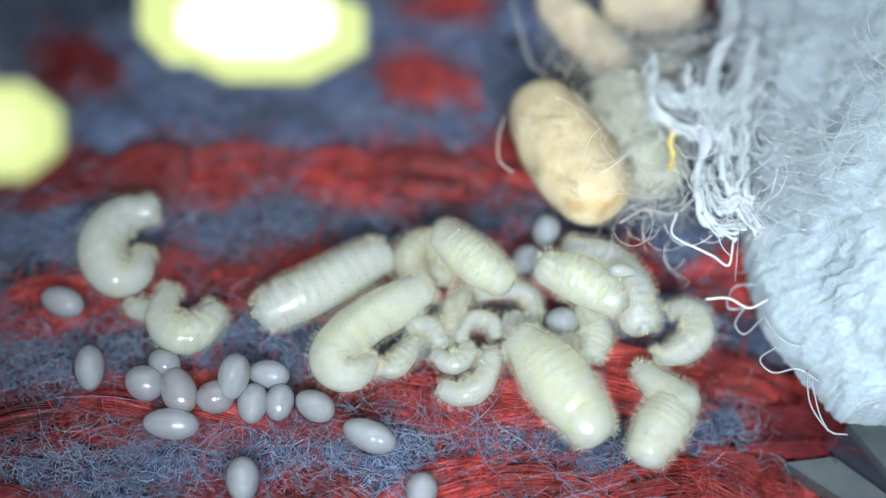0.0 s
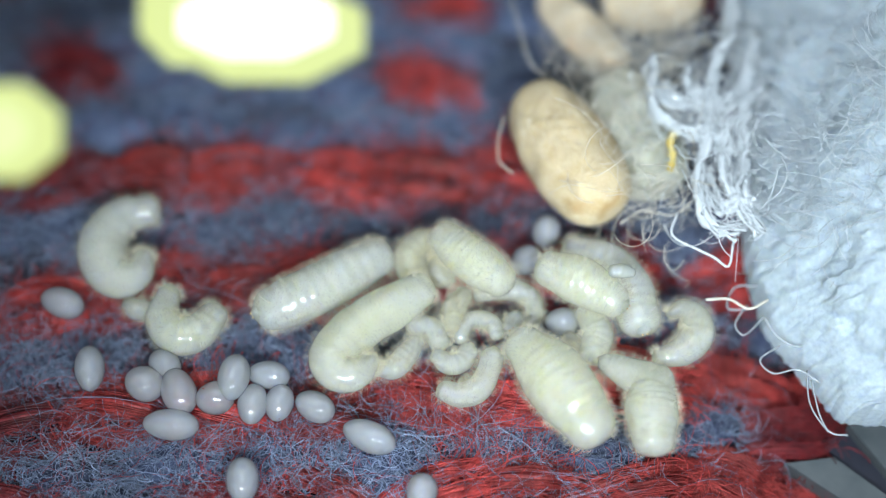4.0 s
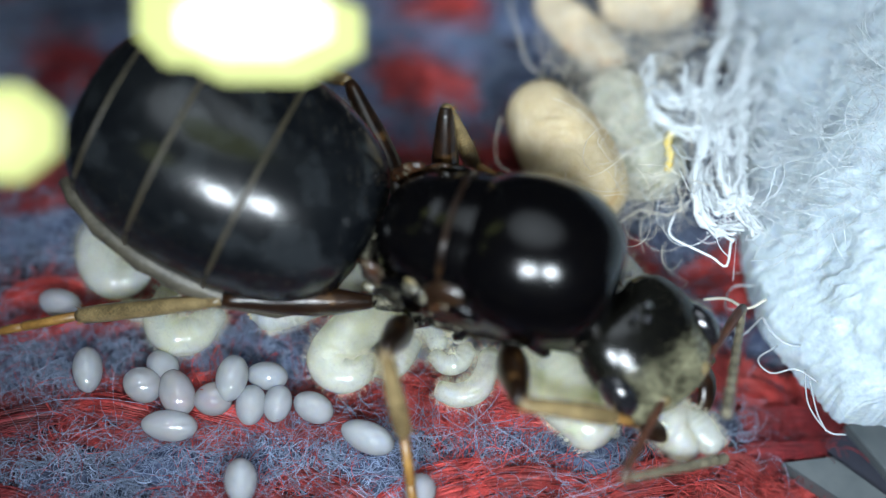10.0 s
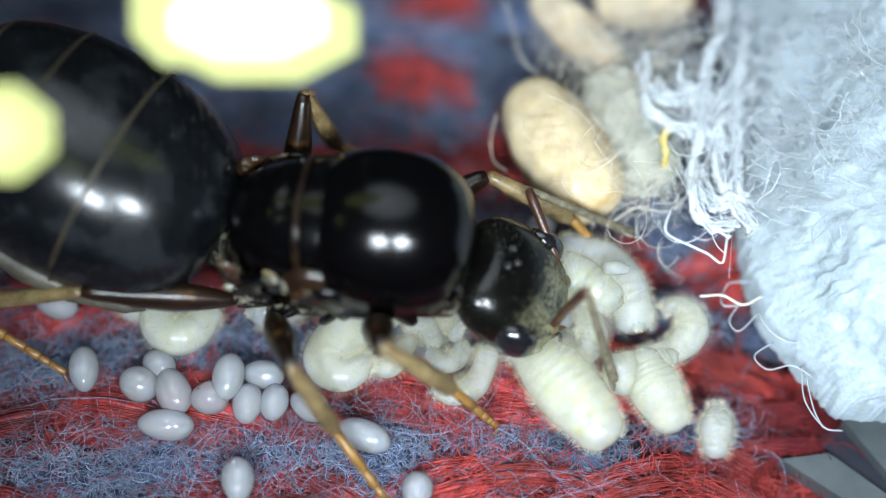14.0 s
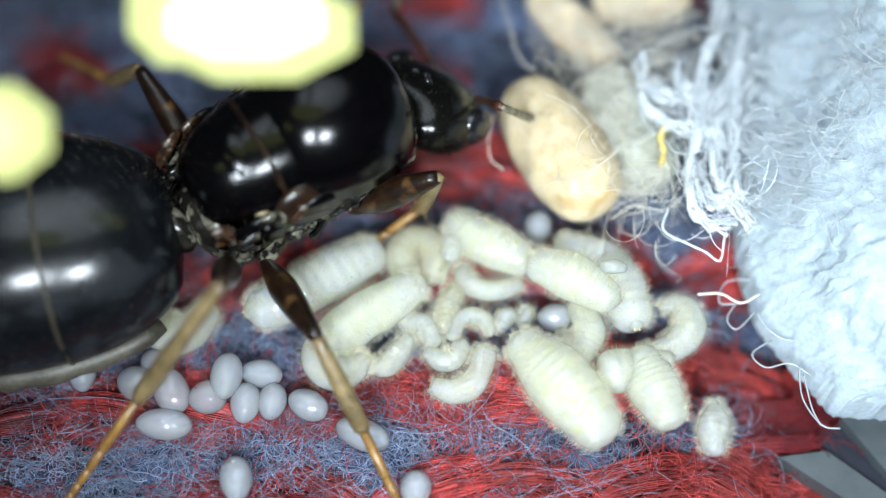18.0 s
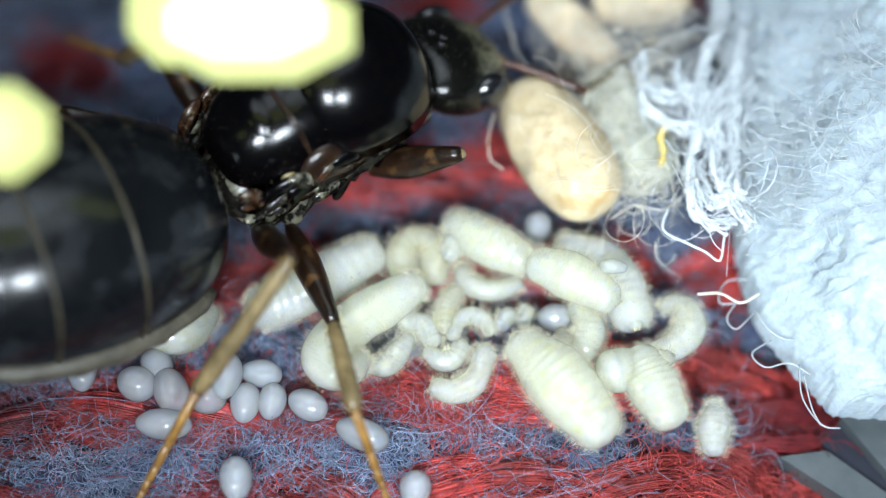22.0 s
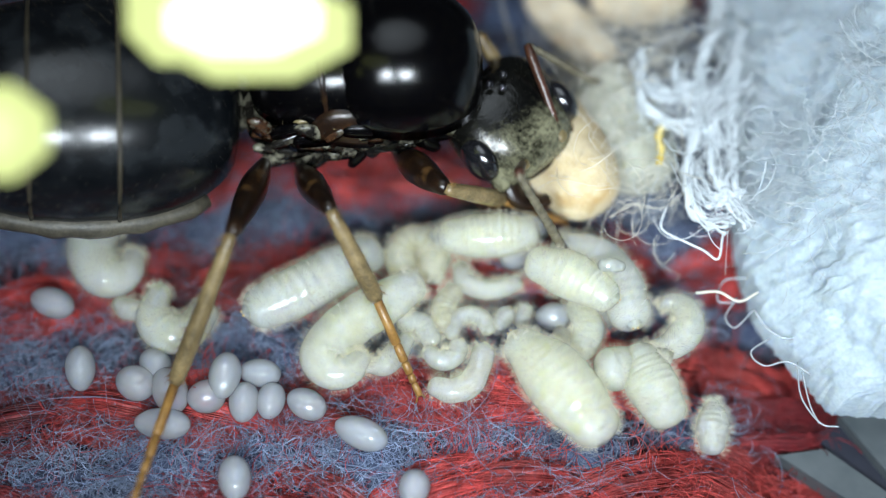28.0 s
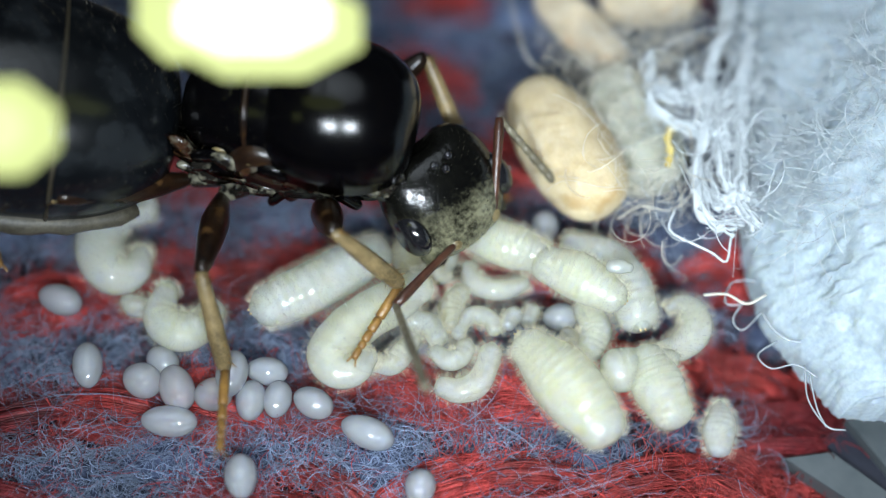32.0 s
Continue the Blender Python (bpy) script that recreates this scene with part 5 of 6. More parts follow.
        (10, (-0.75, -1.26, 1.00), (-2.48, -1.36, 1.24), (-4.28, -1.17, 0.50), (-5.76, -1.25, 0.06)),
        (11, (-0.81, -1.21, 1.00), (-2.54, -1.35, 1.23), (-4.34, -1.17, 0.50), (-5.82, -1.26, 0.06)),
        (12, (-1.46, -1.18, 1.00), (-3.18, -1.20, 1.33), (-4.93, -0.96, 0.50), (-6.18, -1.76, 0.06)),
        (13, (-1.81, -1.19, 1.00), (-3.09, -1.40, 2.18), (-4.21, -1.12, 0.61), (-5.65, -1.26, 0.06)),
        (14, (-2.30, -1.25, 1.00), (-4.00, -1.33, 1.38), (-5.71, -1.01, 0.50), (-4.40, -1.71, 0.06)),
        (14.5, (-2.46, -0.86, 1.00), (-4.11, -1.43, 1.12), (-5.94, -1.19, 0.50), (-4.47, -1.36, 0.06)),
        (16.5, (-2.39, -0.75, 1.00), (-2.23, -1.81, 2.39), (-3.34, -2.57, 0.98), (-4.24, -3.43, 0.06)),
        (17, (-2.34, -0.78, 1.00), (-2.27, -1.82, 2.41), (-3.35, -2.48, 0.93), (-4.26, -3.39, 0.06)),
        (18, (-2.38, -0.81, 1.00), (-2.26, -1.83, 2.42), (-3.33, -2.48, 0.93), (-4.24, -3.40, 0.06)),
        (19, (-2.47, -0.83, 1.00), (-2.03, -1.86, 2.35), (-3.23, -2.54, 0.96), (-4.21, -3.33, 0.06)),
        (20, (-2.46, -0.69, 1.00), (-2.10, -1.78, 2.32), (-3.26, -2.53, 0.95), (-4.24, -3.33, 0.06)),
        (21, (-2.47, -0.68, 1.00), (-2.10, -1.78, 2.32), (-3.26, -2.53, 0.95), (-4.25, -3.34, 0.06)),
        (22, (-2.09, -0.35, 1.00), (-1.54, -1.43, 2.26), (-2.66, -2.42, 1.00), (-3.42, -3.39, 0.06)),
        (23, (-1.72, 0.18, 1.00), (-1.63, -1.23, 2.03), (-2.71, -2.23, 0.74), (-3.47, -3.39, 0.06)),
        (24, (-1.15, 0.70, 1.00), (-1.63, -0.89, 1.56), (-2.69, -2.42, 1.00), (-3.43, -3.41, 0.06)),
        (25, (-0.71, 0.54, 1.00), (-1.62, -0.86, 1.53), (-2.70, -2.38, 1.00), (-3.45, -3.37, 0.06)),
        (25.5, (-0.51, 0.70, 1.00), (-1.68, -0.60, 1.10), (-2.73, -2.15, 0.55), (-3.43, -3.44, 0.06)),
        (27.5, (-1.75, 0.51, 1.00), (-1.88, -0.88, 2.05), (-2.68, -2.47, 1.24), (-3.41, -3.35, 0.19)),
        (28, (-2.00, 0.62, 1.00), (-2.24, -0.89, 1.85), (-2.98, -2.08, 0.50), (-3.30, -3.58, 0.71)),
        (29, (-2.24, 0.63, 1.00), (-2.47, -0.79, 1.99), (-2.95, -1.96, 0.50), (-3.29, -3.47, 0.46)),
        (30, (-2.40, 0.52, 1.00), (-2.61, -0.86, 2.05), (-3.07, -1.95, 0.50), (-3.30, -3.48, 0.53)),
        (31, (-2.61, 0.50, 1.00), (-2.90, -0.87, 2.05), (-3.23, -2.00, 0.50), (-3.31, -3.53, 0.73)),
        (32, (-2.99, 0.35, 1.00), (-4.35, -0.41, 1.80), (-5.59, 0.35, 0.50), (-5.06, -0.94, 1.18)),
    ],
    "fore_left": [
        (0, (-12.38, 3.09, 0.90), (-11.34, 3.76, 1.28), (-10.66, 4.11, 0.35), (-9.77, 4.56, 0.02)),
        (4.2, (-9.88, 2.69, 0.90), (-8.84, 3.36, 1.28), (-8.16, 3.71, 0.35), (-7.27, 4.16, 0.02)),
        (5.5, (-4.38, 2.09, 0.90), (-3.34, 2.76, 1.28), (-2.66, 3.11, 0.35), (-1.77, 3.56, 0.02)),
        (6, (-3.69, 1.53, 0.90), (-2.61, 2.15, 1.28), (-1.92, 2.46, 0.35), (-1.01, 2.87, 0.02)),
        (6.5, (-2.63, 1.46, 0.90), (-1.63, 2.20, 1.28), (-0.98, 2.59, 0.35), (-0.12, 3.09, 0.02)),
        (7, (-1.39, 0.90, 0.90), (-0.22, 0.89, 1.47), (0.20, 0.76, 0.36), (0.48, 0.01, -0.33)),
        (7.5, (-0.36, 0.35, 0.90), (0.66, 1.05, 1.28), (1.33, 1.41, 0.35), (2.21, 1.89, 0.02)),
        (8, (0.41, -0.24, 0.90), (1.70, -0.23, 1.04), (1.67, -1.32, 1.56), (2.15, -1.58, 0.66)),
        (9, (0.69, -0.41, 0.90), (1.70, -0.62, 1.69), (1.89, -1.26, 0.70), (2.46, -1.60, -0.11)),
        (10, (1.16, -0.58, 0.90), (1.82, -0.77, 2.00), (1.98, -0.79, 0.81), (2.48, -1.13, -0.05)),
        (11, (1.09, -0.50, 0.90), (1.97, -0.64, 1.84), (2.35, -0.60, 0.70), (2.90, -0.96, -0.11)),
        (12, (0.42, -0.42, 0.90), (0.99, -0.41, 2.07), (1.62, -0.60, 1.07), (2.08, -0.89, 0.17)),
        (13, (0.06, -0.44, 0.90), (1.30, -0.36, 1.30), (1.46, -1.38, 0.70), (2.02, -1.73, -0.11)),
        (14, (-0.55, -0.23, 0.90), (0.60, 0.26, 1.26), (1.63, -0.01, 0.70), (2.24, -0.27, -0.11)),
        (14.5, (-0.86, 0.38, 0.90), (-0.04, 1.31, 1.28), (0.52, 1.83, 0.35), (1.25, 2.50, 0.02)),
        (16.5, (-1.63, 1.13, 0.90), (-1.39, 2.34, 1.28), (-1.16, 3.07, 0.35), (-0.86, 4.02, 0.02)),
        (17, (-1.65, 1.12, 0.90), (-1.46, 2.35, 1.28), (-1.26, 3.08, 0.35), (-1.00, 4.04, 0.02)),
        (18, (-1.65, 1.08, 0.90), (-1.43, 2.30, 1.28), (-1.22, 3.03, 0.35), (-0.94, 3.98, 0.02)),
        (19, (-2.02, 1.14, 0.90), (-1.97, 2.38, 1.28), (-1.87, 3.13, 0.35), (-1.73, 4.12, 0.02)),
        (20, (-1.93, 1.27, 0.90), (-1.83, 2.50, 1.28), (-1.70, 3.25, 0.35), (-1.52, 4.23, 0.02)),
        (21, (-1.92, 1.26, 0.90), (-1.82, 2.50, 1.28), (-1.67, 3.25, 0.35), (-1.49, 4.22, 0.02)),
        (22, (-1.48, 1.59, 0.90), (-1.34, 2.82, 1.28), (-1.18, 3.56, 0.35), (-0.96, 4.53, 0.02)),
        (23, (-1.25, 2.15, 0.90), (-1.19, 3.39, 1.28), (-1.07, 4.14, 0.35), (-0.92, 5.12, 0.02)),
        (24, (-0.63, 2.65, 0.90), (-0.54, 3.89, 1.28), (-0.41, 4.64, 0.35), (-0.24, 5.62, 0.02)),
        (25, (-0.29, 2.52, 0.90), (-0.26, 3.76, 1.28), (-0.17, 4.51, 0.35), (-0.04, 5.50, 0.02)),
        (25.5, (-0.14, 2.69, 0.90), (-0.14, 3.93, 1.28), (-0.06, 4.68, 0.35), (0.04, 5.67, 0.02)),
        (27.5, (-0.67, 2.22, 0.90), (-0.21, 3.38, 1.28), (0.14, 4.05, 0.35), (0.60, 4.93, 0.02)),
        (28, (-0.52, 2.00, 0.90), (0.58, 2.06, 1.59), (1.18, 1.53, 0.70), (1.83, 1.41, -0.11)),
        (29, (-0.60, 1.82, 0.90), (0.48, 1.81, 1.62), (1.03, 1.28, 0.70), (1.66, 1.08, -0.11)),
        (30, (-0.73, 1.67, 0.90), (0.30, 1.69, 1.69), (0.88, 1.33, 0.70), (1.50, 1.11, -0.11)),
        (31, (-0.81, 1.42, 0.90), (0.40, 1.24, 1.35), (1.08, 0.48, 0.70), (1.67, 0.18, -0.11)),
        (32, (-1.20, 1.30, 0.90), (-0.17, 1.75, 1.55), (0.27, 1.03, 0.70), (0.87, 0.74, -0.11)),
    ],
    "mid_left": [
        (0, (-13.52, 3.47, 0.85), (-13.28, 4.81, 1.59), (-13.27, 5.58, 0.61), (-13.26, 6.71, 0.09)),
        (4.2, (-11.02, 3.07, 0.85), (-10.78, 4.41, 1.59), (-10.77, 5.18, 0.61), (-10.76, 6.31, 0.09)),
        (5.5, (-5.52, 2.47, 0.85), (-5.28, 3.81, 1.59), (-5.27, 4.58, 0.61), (-5.26, 5.71, 0.09)),
        (6, (-4.81, 1.96, 0.85), (-4.51, 3.29, 1.59), (-4.46, 4.06, 0.61), (-4.39, 5.19, 0.09)),
        (6.5, (-3.79, 1.77, 0.85), (-3.64, 3.12, 1.59), (-3.68, 3.89, 0.61), (-3.74, 5.03, 0.09)),
        (7, (-2.55, 1.23, 0.85), (-2.37, 2.58, 1.59), (-2.39, 3.34, 0.61), (-2.43, 4.48, 0.09)),
        (7.5, (-1.51, 0.70, 0.85), (-0.84, 1.33, 2.09), (-0.51, 1.38, 0.89), (0.31, 1.49, -0.05)),
        (8, (-0.74, 0.09, 0.85), (-0.36, 0.85, 2.14), (-0.04, 0.90, 0.94), (0.75, 1.02, -0.02)),
        (9, (-0.45, -0.03, 0.85), (-0.23, 0.76, 2.16), (0.09, 0.80, 0.95), (0.88, 0.89, -0.01)),
        (10, (0.04, -0.15, 0.85), (0.06, 0.62, 2.20), (0.39, 0.64, 0.99), (1.16, 0.68, 0.01)),
        (11, (-0.04, -0.09, 0.85), (-0.03, 0.64, 2.22), (0.29, 0.67, 1.01), (1.06, 0.73, 0.02)),
        (12, (-0.72, -0.04, 0.85), (-0.41, 0.70, 2.18), (-0.09, 0.74, 0.97), (0.69, 0.82, -0.00)),
        (13, (-1.08, -0.05, 0.85), (-0.42, 0.89, 1.89), (-0.09, 0.92, 0.69), (0.85, 1.02, -0.13)),
        (14, (-1.73, -0.01, 0.85), (-1.52, 0.83, 2.14), (-1.21, 0.91, 0.93), (-0.42, 1.11, -0.02)),
        (14.5, (-2.06, 0.44, 0.85), (-2.20, 1.80, 1.59), (-2.39, 2.54, 0.61), (-2.69, 3.64, 0.09)),
        (16.5, (-2.70, 0.57, 0.85), (-3.49, 1.68, 1.59), (-4.04, 2.22, 0.61), (-4.84, 3.02, 0.09)),
        (17, (-2.70, 0.53, 0.85), (-3.54, 1.60, 1.59), (-4.10, 2.12, 0.61), (-4.94, 2.90, 0.09)),
        (18, (-2.71, 0.51, 0.85), (-3.53, 1.59, 1.59), (-4.08, 2.12, 0.61), (-4.90, 2.91, 0.09)),
        (19, (-2.98, 0.43, 0.85), (-3.95, 1.39, 1.59), (-4.57, 1.84, 0.61), (-5.49, 2.50, 0.09)),
        (20, (-2.92, 0.59, 0.85), (-3.84, 1.59, 1.59), (-4.45, 2.06, 0.61), (-5.35, 2.76, 0.09)),
        (21, (-2.92, 0.60, 0.85), (-3.84, 1.60, 1.59), (-4.44, 2.08, 0.61), (-5.33, 2.79, 0.09)),
        (22, (-2.50, 0.95, 0.85), (-3.39, 1.98, 1.59), (-3.97, 2.47, 0.61), (-4.84, 3.21, 0.09)),
        (23, (-2.22, 1.45, 0.85), (-3.17, 2.42, 1.59), (-3.79, 2.87, 0.61), (-4.71, 3.55, 0.09)),
        (24, (-1.62, 1.97, 0.85), (-2.55, 2.97, 1.59), (-3.16, 3.44, 0.61), (-4.06, 4.13, 0.09)),
        (25, (-1.24, 1.79, 0.85), (-2.22, 2.74, 1.59), (-2.85, 3.18, 0.61), (-3.79, 3.83, 0.09)),
        (25.5, (-1.07, 1.94, 0.85), (-2.07, 2.86, 1.59), (-2.71, 3.28, 0.61), (-3.66, 3.91, 0.09)),
        (27.5, (-1.82, 1.87, 0.85), (-2.41, 3.09, 1.59), (-2.84, 3.72, 0.61), (-3.50, 4.66, 0.09)),
        (28, (-1.72, 1.95, 0.85), (-1.98, 3.29, 1.59), (-2.24, 4.01, 0.61), (-2.64, 5.08, 0.09)),
        (29, (-1.80, 1.92, 0.85), (-1.90, 3.28, 1.59), (-2.07, 4.02, 0.61), (-2.33, 5.13, 0.09)),
        (30, (-1.93, 1.80, 0.85), (-1.98, 3.15, 1.59), (-2.14, 3.91, 0.61), (-2.37, 5.02, 0.09)),
        (31, (-1.97, 1.70, 0.85), (-1.85, 3.06, 1.59), (-1.91, 3.82, 0.61), (-1.99, 4.96, 0.09)),
        (32, (-2.37, 1.56, 0.85), (-2.27, 2.92, 1.59), (-2.34, 3.68, 0.61), (-2.44, 4.82, 0.09)),
    ],
    "hind_left": [
        (0, (-13.92, 3.52, 1.00), (-14.72, 4.94, 1.65), (-15.69, 6.07, 0.40), (-16.67, 7.21, 0.03)),
        (4.2, (-11.42, 3.12, 1.00), (-12.22, 4.54, 1.65), (-13.19, 5.67, 0.40), (-14.17, 6.81, 0.03)),
        (5.5, (-5.92, 2.52, 1.00), (-6.72, 3.94, 1.65), (-7.69, 5.07, 0.40), (-8.67, 6.21, 0.03)),
        (6, (-5.20, 2.03, 1.00), (-5.93, 3.49, 1.65), (-6.85, 4.67, 0.40), (-7.78, 5.86, 0.03)),
        (6.5, (-4.20, 1.80, 1.00), (-5.08, 3.16, 1.65), (-6.13, 4.23, 0.40), (-7.18, 5.31, 0.03)),
        (7, (-2.95, 1.26, 1.00), (-3.81, 2.65, 1.65), (-4.83, 3.74, 0.40), (-5.86, 4.84, 0.03)),
        (7.5, (-1.91, 0.74, 1.00), (-2.75, 2.13, 1.65), (-3.76, 3.24, 0.40), (-4.77, 4.35, 0.03)),
        (8, (-1.15, 0.12, 1.00), (-2.00, 1.50, 1.65), (-3.03, 2.59, 0.40), (-4.06, 3.69, 0.03)),
        (9, (-0.86, 0.01, 1.00), (-1.66, 1.43, 1.65), (-2.64, 2.56, 0.40), (-3.63, 3.69, 0.03)),
        (10, (-0.36, -0.08, 1.00), (-1.09, 1.38, 1.65), (-2.01, 2.56, 0.40), (-2.94, 3.74, 0.03)),
        (11, (-0.44, -0.03, 1.00), (-1.20, 1.41, 1.65), (-2.15, 2.57, 0.40), (-3.10, 3.74, 0.03)),
        (12, (-1.12, 0.01, 1.00), (-1.92, 1.43, 1.65), (-2.90, 2.57, 0.40), (-3.88, 3.71, 0.03)),
        (13, (-1.48, -0.00, 1.00), (-2.27, 1.42, 1.65), (-3.24, 2.56, 0.40), (-4.22, 3.70, 0.03)),
        (14, (-2.13, -0.02, 1.00), (-3.12, 1.27, 1.65), (-4.25, 2.26, 0.40), (-5.39, 3.25, 0.03)),
        (14.5, (-2.46, 0.38, 1.00), (-3.61, 1.53, 1.65), (-4.86, 2.36, 0.40), (-6.11, 3.20, 0.03)),
        (16.5, (-3.01, 0.32, 1.00), (-4.58, 0.74, 1.65), (-6.08, 0.83, 0.40), (-7.58, 0.93, 0.03)),
        (17, (-3.01, 0.27, 1.00), (-4.59, 0.62, 1.65), (-6.09, 0.66, 0.40), (-7.60, 0.69, 0.03)),
        (18, (-3.02, 0.25, 1.00), (-4.60, 0.64, 1.65), (-6.10, 0.70, 0.40), (-7.60, 0.77, 0.03)),
        (19, (-3.25, 0.13, 1.00), (-4.87, 0.29, 1.65), (-6.36, 0.14, 0.40), (-7.86, -0.01, 0.03)),
        (20, (-3.20, 0.30, 1.00), (-4.81, 0.53, 1.65), (-6.31, 0.44, 0.40), (-7.81, 0.35, 0.03)),
        (21, (-3.21, 0.31, 1.00), (-4.81, 0.55, 1.65), (-6.31, 0.47, 0.40), (-7.81, 0.39, 0.03)),
        (22, (-2.80, 0.67, 1.00), (-4.40, 0.95, 1.65), (-5.90, 0.92, 0.40), (-7.40, 0.89, 0.03)),
        (23, (-2.50, 1.15, 1.00), (-4.11, 1.33, 1.65), (-5.61, 1.20, 0.40), (-7.10, 1.07, 0.03)),
        (24, (-1.90, 1.68, 1.00), (-3.51, 1.90, 1.65), (-5.01, 1.80, 0.40), (-6.51, 1.71, 0.03)),
        (25, (-1.51, 1.49, 1.00), (-3.13, 1.62, 1.65), (-4.62, 1.45, 0.40), (-6.12, 1.28, 0.03)),
        (25.5, (-1.33, 1.63, 1.00), (-2.96, 1.72, 1.65), (-4.44, 1.52, 0.40), (-5.93, 1.32, 0.03)),
        (27.5, (-2.17, 1.68, 1.00), (-3.65, 2.36, 1.65), (-5.10, 2.72, 0.40), (-6.56, 3.07, 0.03)),
        (28, (-2.11, 1.86, 1.00), (-3.36, 2.90, 1.65), (-4.68, 3.61, 0.40), (-6.00, 4.33, 0.03)),
        (29, (-2.20, 1.87, 1.00), (-3.32, 3.06, 1.65), (-4.54, 3.92, 0.40), (-5.76, 4.80, 0.03)),
        (30, (-2.33, 1.76, 1.00), (-3.41, 2.97, 1.65), (-4.61, 3.88, 0.40), (-5.81, 4.78, 0.03)),
        (31, (-2.38, 1.72, 1.00), (-3.29, 3.06, 1.65), (-4.36, 4.11, 0.40), (-5.43, 5.17, 0.03)),
        (32, (-2.78, 1.57, 1.00), (-3.71, 2.90, 1.65), (-4.80, 3.93, 0.40), (-5.89, 4.97, 0.03)),
    ],
    "feeler_right": [
        (0, (-10.63, 2.79, 0.88), (-10.43, 1.85, 1.51), (-9.75, 0.79, 0.30)),
        (4.2, (-8.13, 2.39, 0.88), (-7.93, 1.45, 1.51), (-7.25, 0.39, 0.30)),
        (5.5, (-2.63, 1.79, 0.88), (-2.43, 0.85, 1.51), (-1.75, -0.21, 0.30)),
        (6, (-1.87, 0.27, 0.88), (-1.97, -0.85, 1.12), (-1.91, -2.39, 0.30)),
        (6.5, (-0.73, 0.27, 0.88), (-0.47, -0.83, 1.08), (0.99, -1.39, 0.30)),
        (7, (0.07, -0.86, 0.89), (0.75, -1.65, 1.38), (1.80, -2.55, 0.31)),
        (7.5, (1.10, -1.54, 1.25), (0.91, -2.65, 1.45), (1.97, -1.84, 0.32)),
        (8, (1.66, -2.21, 1.20), (1.54, -3.23, 1.71), (2.57, -3.24, 0.30)),
        (9, (1.84, -2.45, 1.38), (1.26, -3.23, 1.99), (2.14, -3.31, 0.48)),
        (10, (2.46, -2.55, 1.12), (1.92, -3.55, 1.26), (3.24, -2.91, 0.30)),
        (11, (2.77, -2.08, 0.94), (2.84, -2.78, 1.86), (2.22, -3.28, 0.30)),
        (12, (1.84, -2.20, 0.88), (1.17, -3.11, 1.11), (2.71, -2.92, 0.30)),
        (13, (1.10, -2.46, 1.10), (0.94, -3.60, 1.16), (2.44, -3.35, 0.30)),
        (14, (1.32, -1.55, 0.88), (1.63, -1.68, 1.98), (2.07, -2.09, 0.33)),
        (14.5, (1.25, -0.15, 0.88), (1.25, -0.78, 1.84), (1.73, -0.10, 0.30)),
        (16.5, (0.54, 1.62, 0.88), (0.72, 0.89, 1.75), (1.35, 1.64, 0.30)),
        (17, (0.49, 1.69, 0.88), (0.78, 0.71, 1.40), (2.08, 1.13, 0.30)),
        (18, (0.50, 1.62, 0.88), (0.80, 0.90, 1.72), (1.60, 1.53, 0.30)),
        (19, (-0.12, 2.29, 1.28), (0.45, 3.02, 0.60), (1.28, 4.53, 0.30)),
        (20, (0.26, 1.89, 0.92), (0.11, 0.76, 0.77), (0.69, -0.42, 1.92)),
        (21, (0.30, 1.85, 0.96), (0.39, 0.72, 1.17), (1.63, 1.75, 0.49)),
        (22, (0.82, 2.04, 1.09), (1.90, 1.66, 0.95), (2.91, 2.94, 0.30)),
        (23, (0.97, 2.93, 1.26), (1.53, 1.93, 1.38), (2.01, 3.48, 0.71)),
        (24, (1.60, 3.41, 1.39), (2.29, 2.59, 1.81), (2.83, 4.03, 0.96)),
        (25, (2.02, 3.17, 1.44), (2.06, 2.08, 1.80), (2.95, 2.97, 0.59)),
        (25.5, (2.17, 3.35, 1.44), (2.40, 2.40, 2.05), (3.16, 3.60, 1.02)),
        (27.5, (1.54, 1.62, 0.88), (1.42, 0.80, 1.67), (2.54, 0.16, 0.49)),
        (28, (1.08, 0.40, 1.24), (0.97, -0.32, 2.13), (1.59, -0.40, 0.50)),
        (29, (0.76, 0.03, 1.23), (0.44, -0.83, 1.93), (1.29, -0.95, 0.40)),
        (30, (0.69, -0.04, 0.93), (0.30, -1.06, 1.32), (0.51, -2.47, 0.30)),
        (31, (-0.09, -0.56, 1.18), (-0.76, -1.28, 1.78), (-1.02, -2.17, 0.30)),
        (32, (0.18, -0.48, 0.88), (-0.52, -1.38, 1.03), (-0.15, -2.85, 1.91)),
    ],
    "feeler_left": [
        (0, (-11.07, 3.19, 0.88), (-10.36, 2.37, 1.24), (-8.89, 2.21, 0.30)),
        (4.2, (-8.57, 2.79, 0.88), (-7.86, 1.97, 1.24), (-6.39, 1.81, 0.30)),
        (5.5, (-3.07, 2.19, 0.88), (-2.36, 1.37, 1.24), (-0.89, 1.21, 0.30)),
        (6, (-1.85, 0.87, 0.88), (-1.41, 1.05, 1.92), (-0.86, 0.66, 0.31)),
        (6.5, (-0.69, 0.87, 0.88), (0.05, 0.73, 1.75), (0.84, 1.64, 0.48)),
        (7, (0.46, -0.40, 0.89), (1.46, 0.03, 1.25), (2.99, -0.80, 1.05)),
        (7.5, (1.52, -1.11, 1.25), (1.86, -0.02, 1.14), (1.80, -1.70, 1.61)),
        (8, (2.16, -1.88, 1.20), (2.85, -1.01, 0.88), (2.79, -2.74, 0.59)),
        (9, (2.36, -2.15, 1.38), (3.02, -1.39, 1.93), (2.90, -2.55, 0.62)),
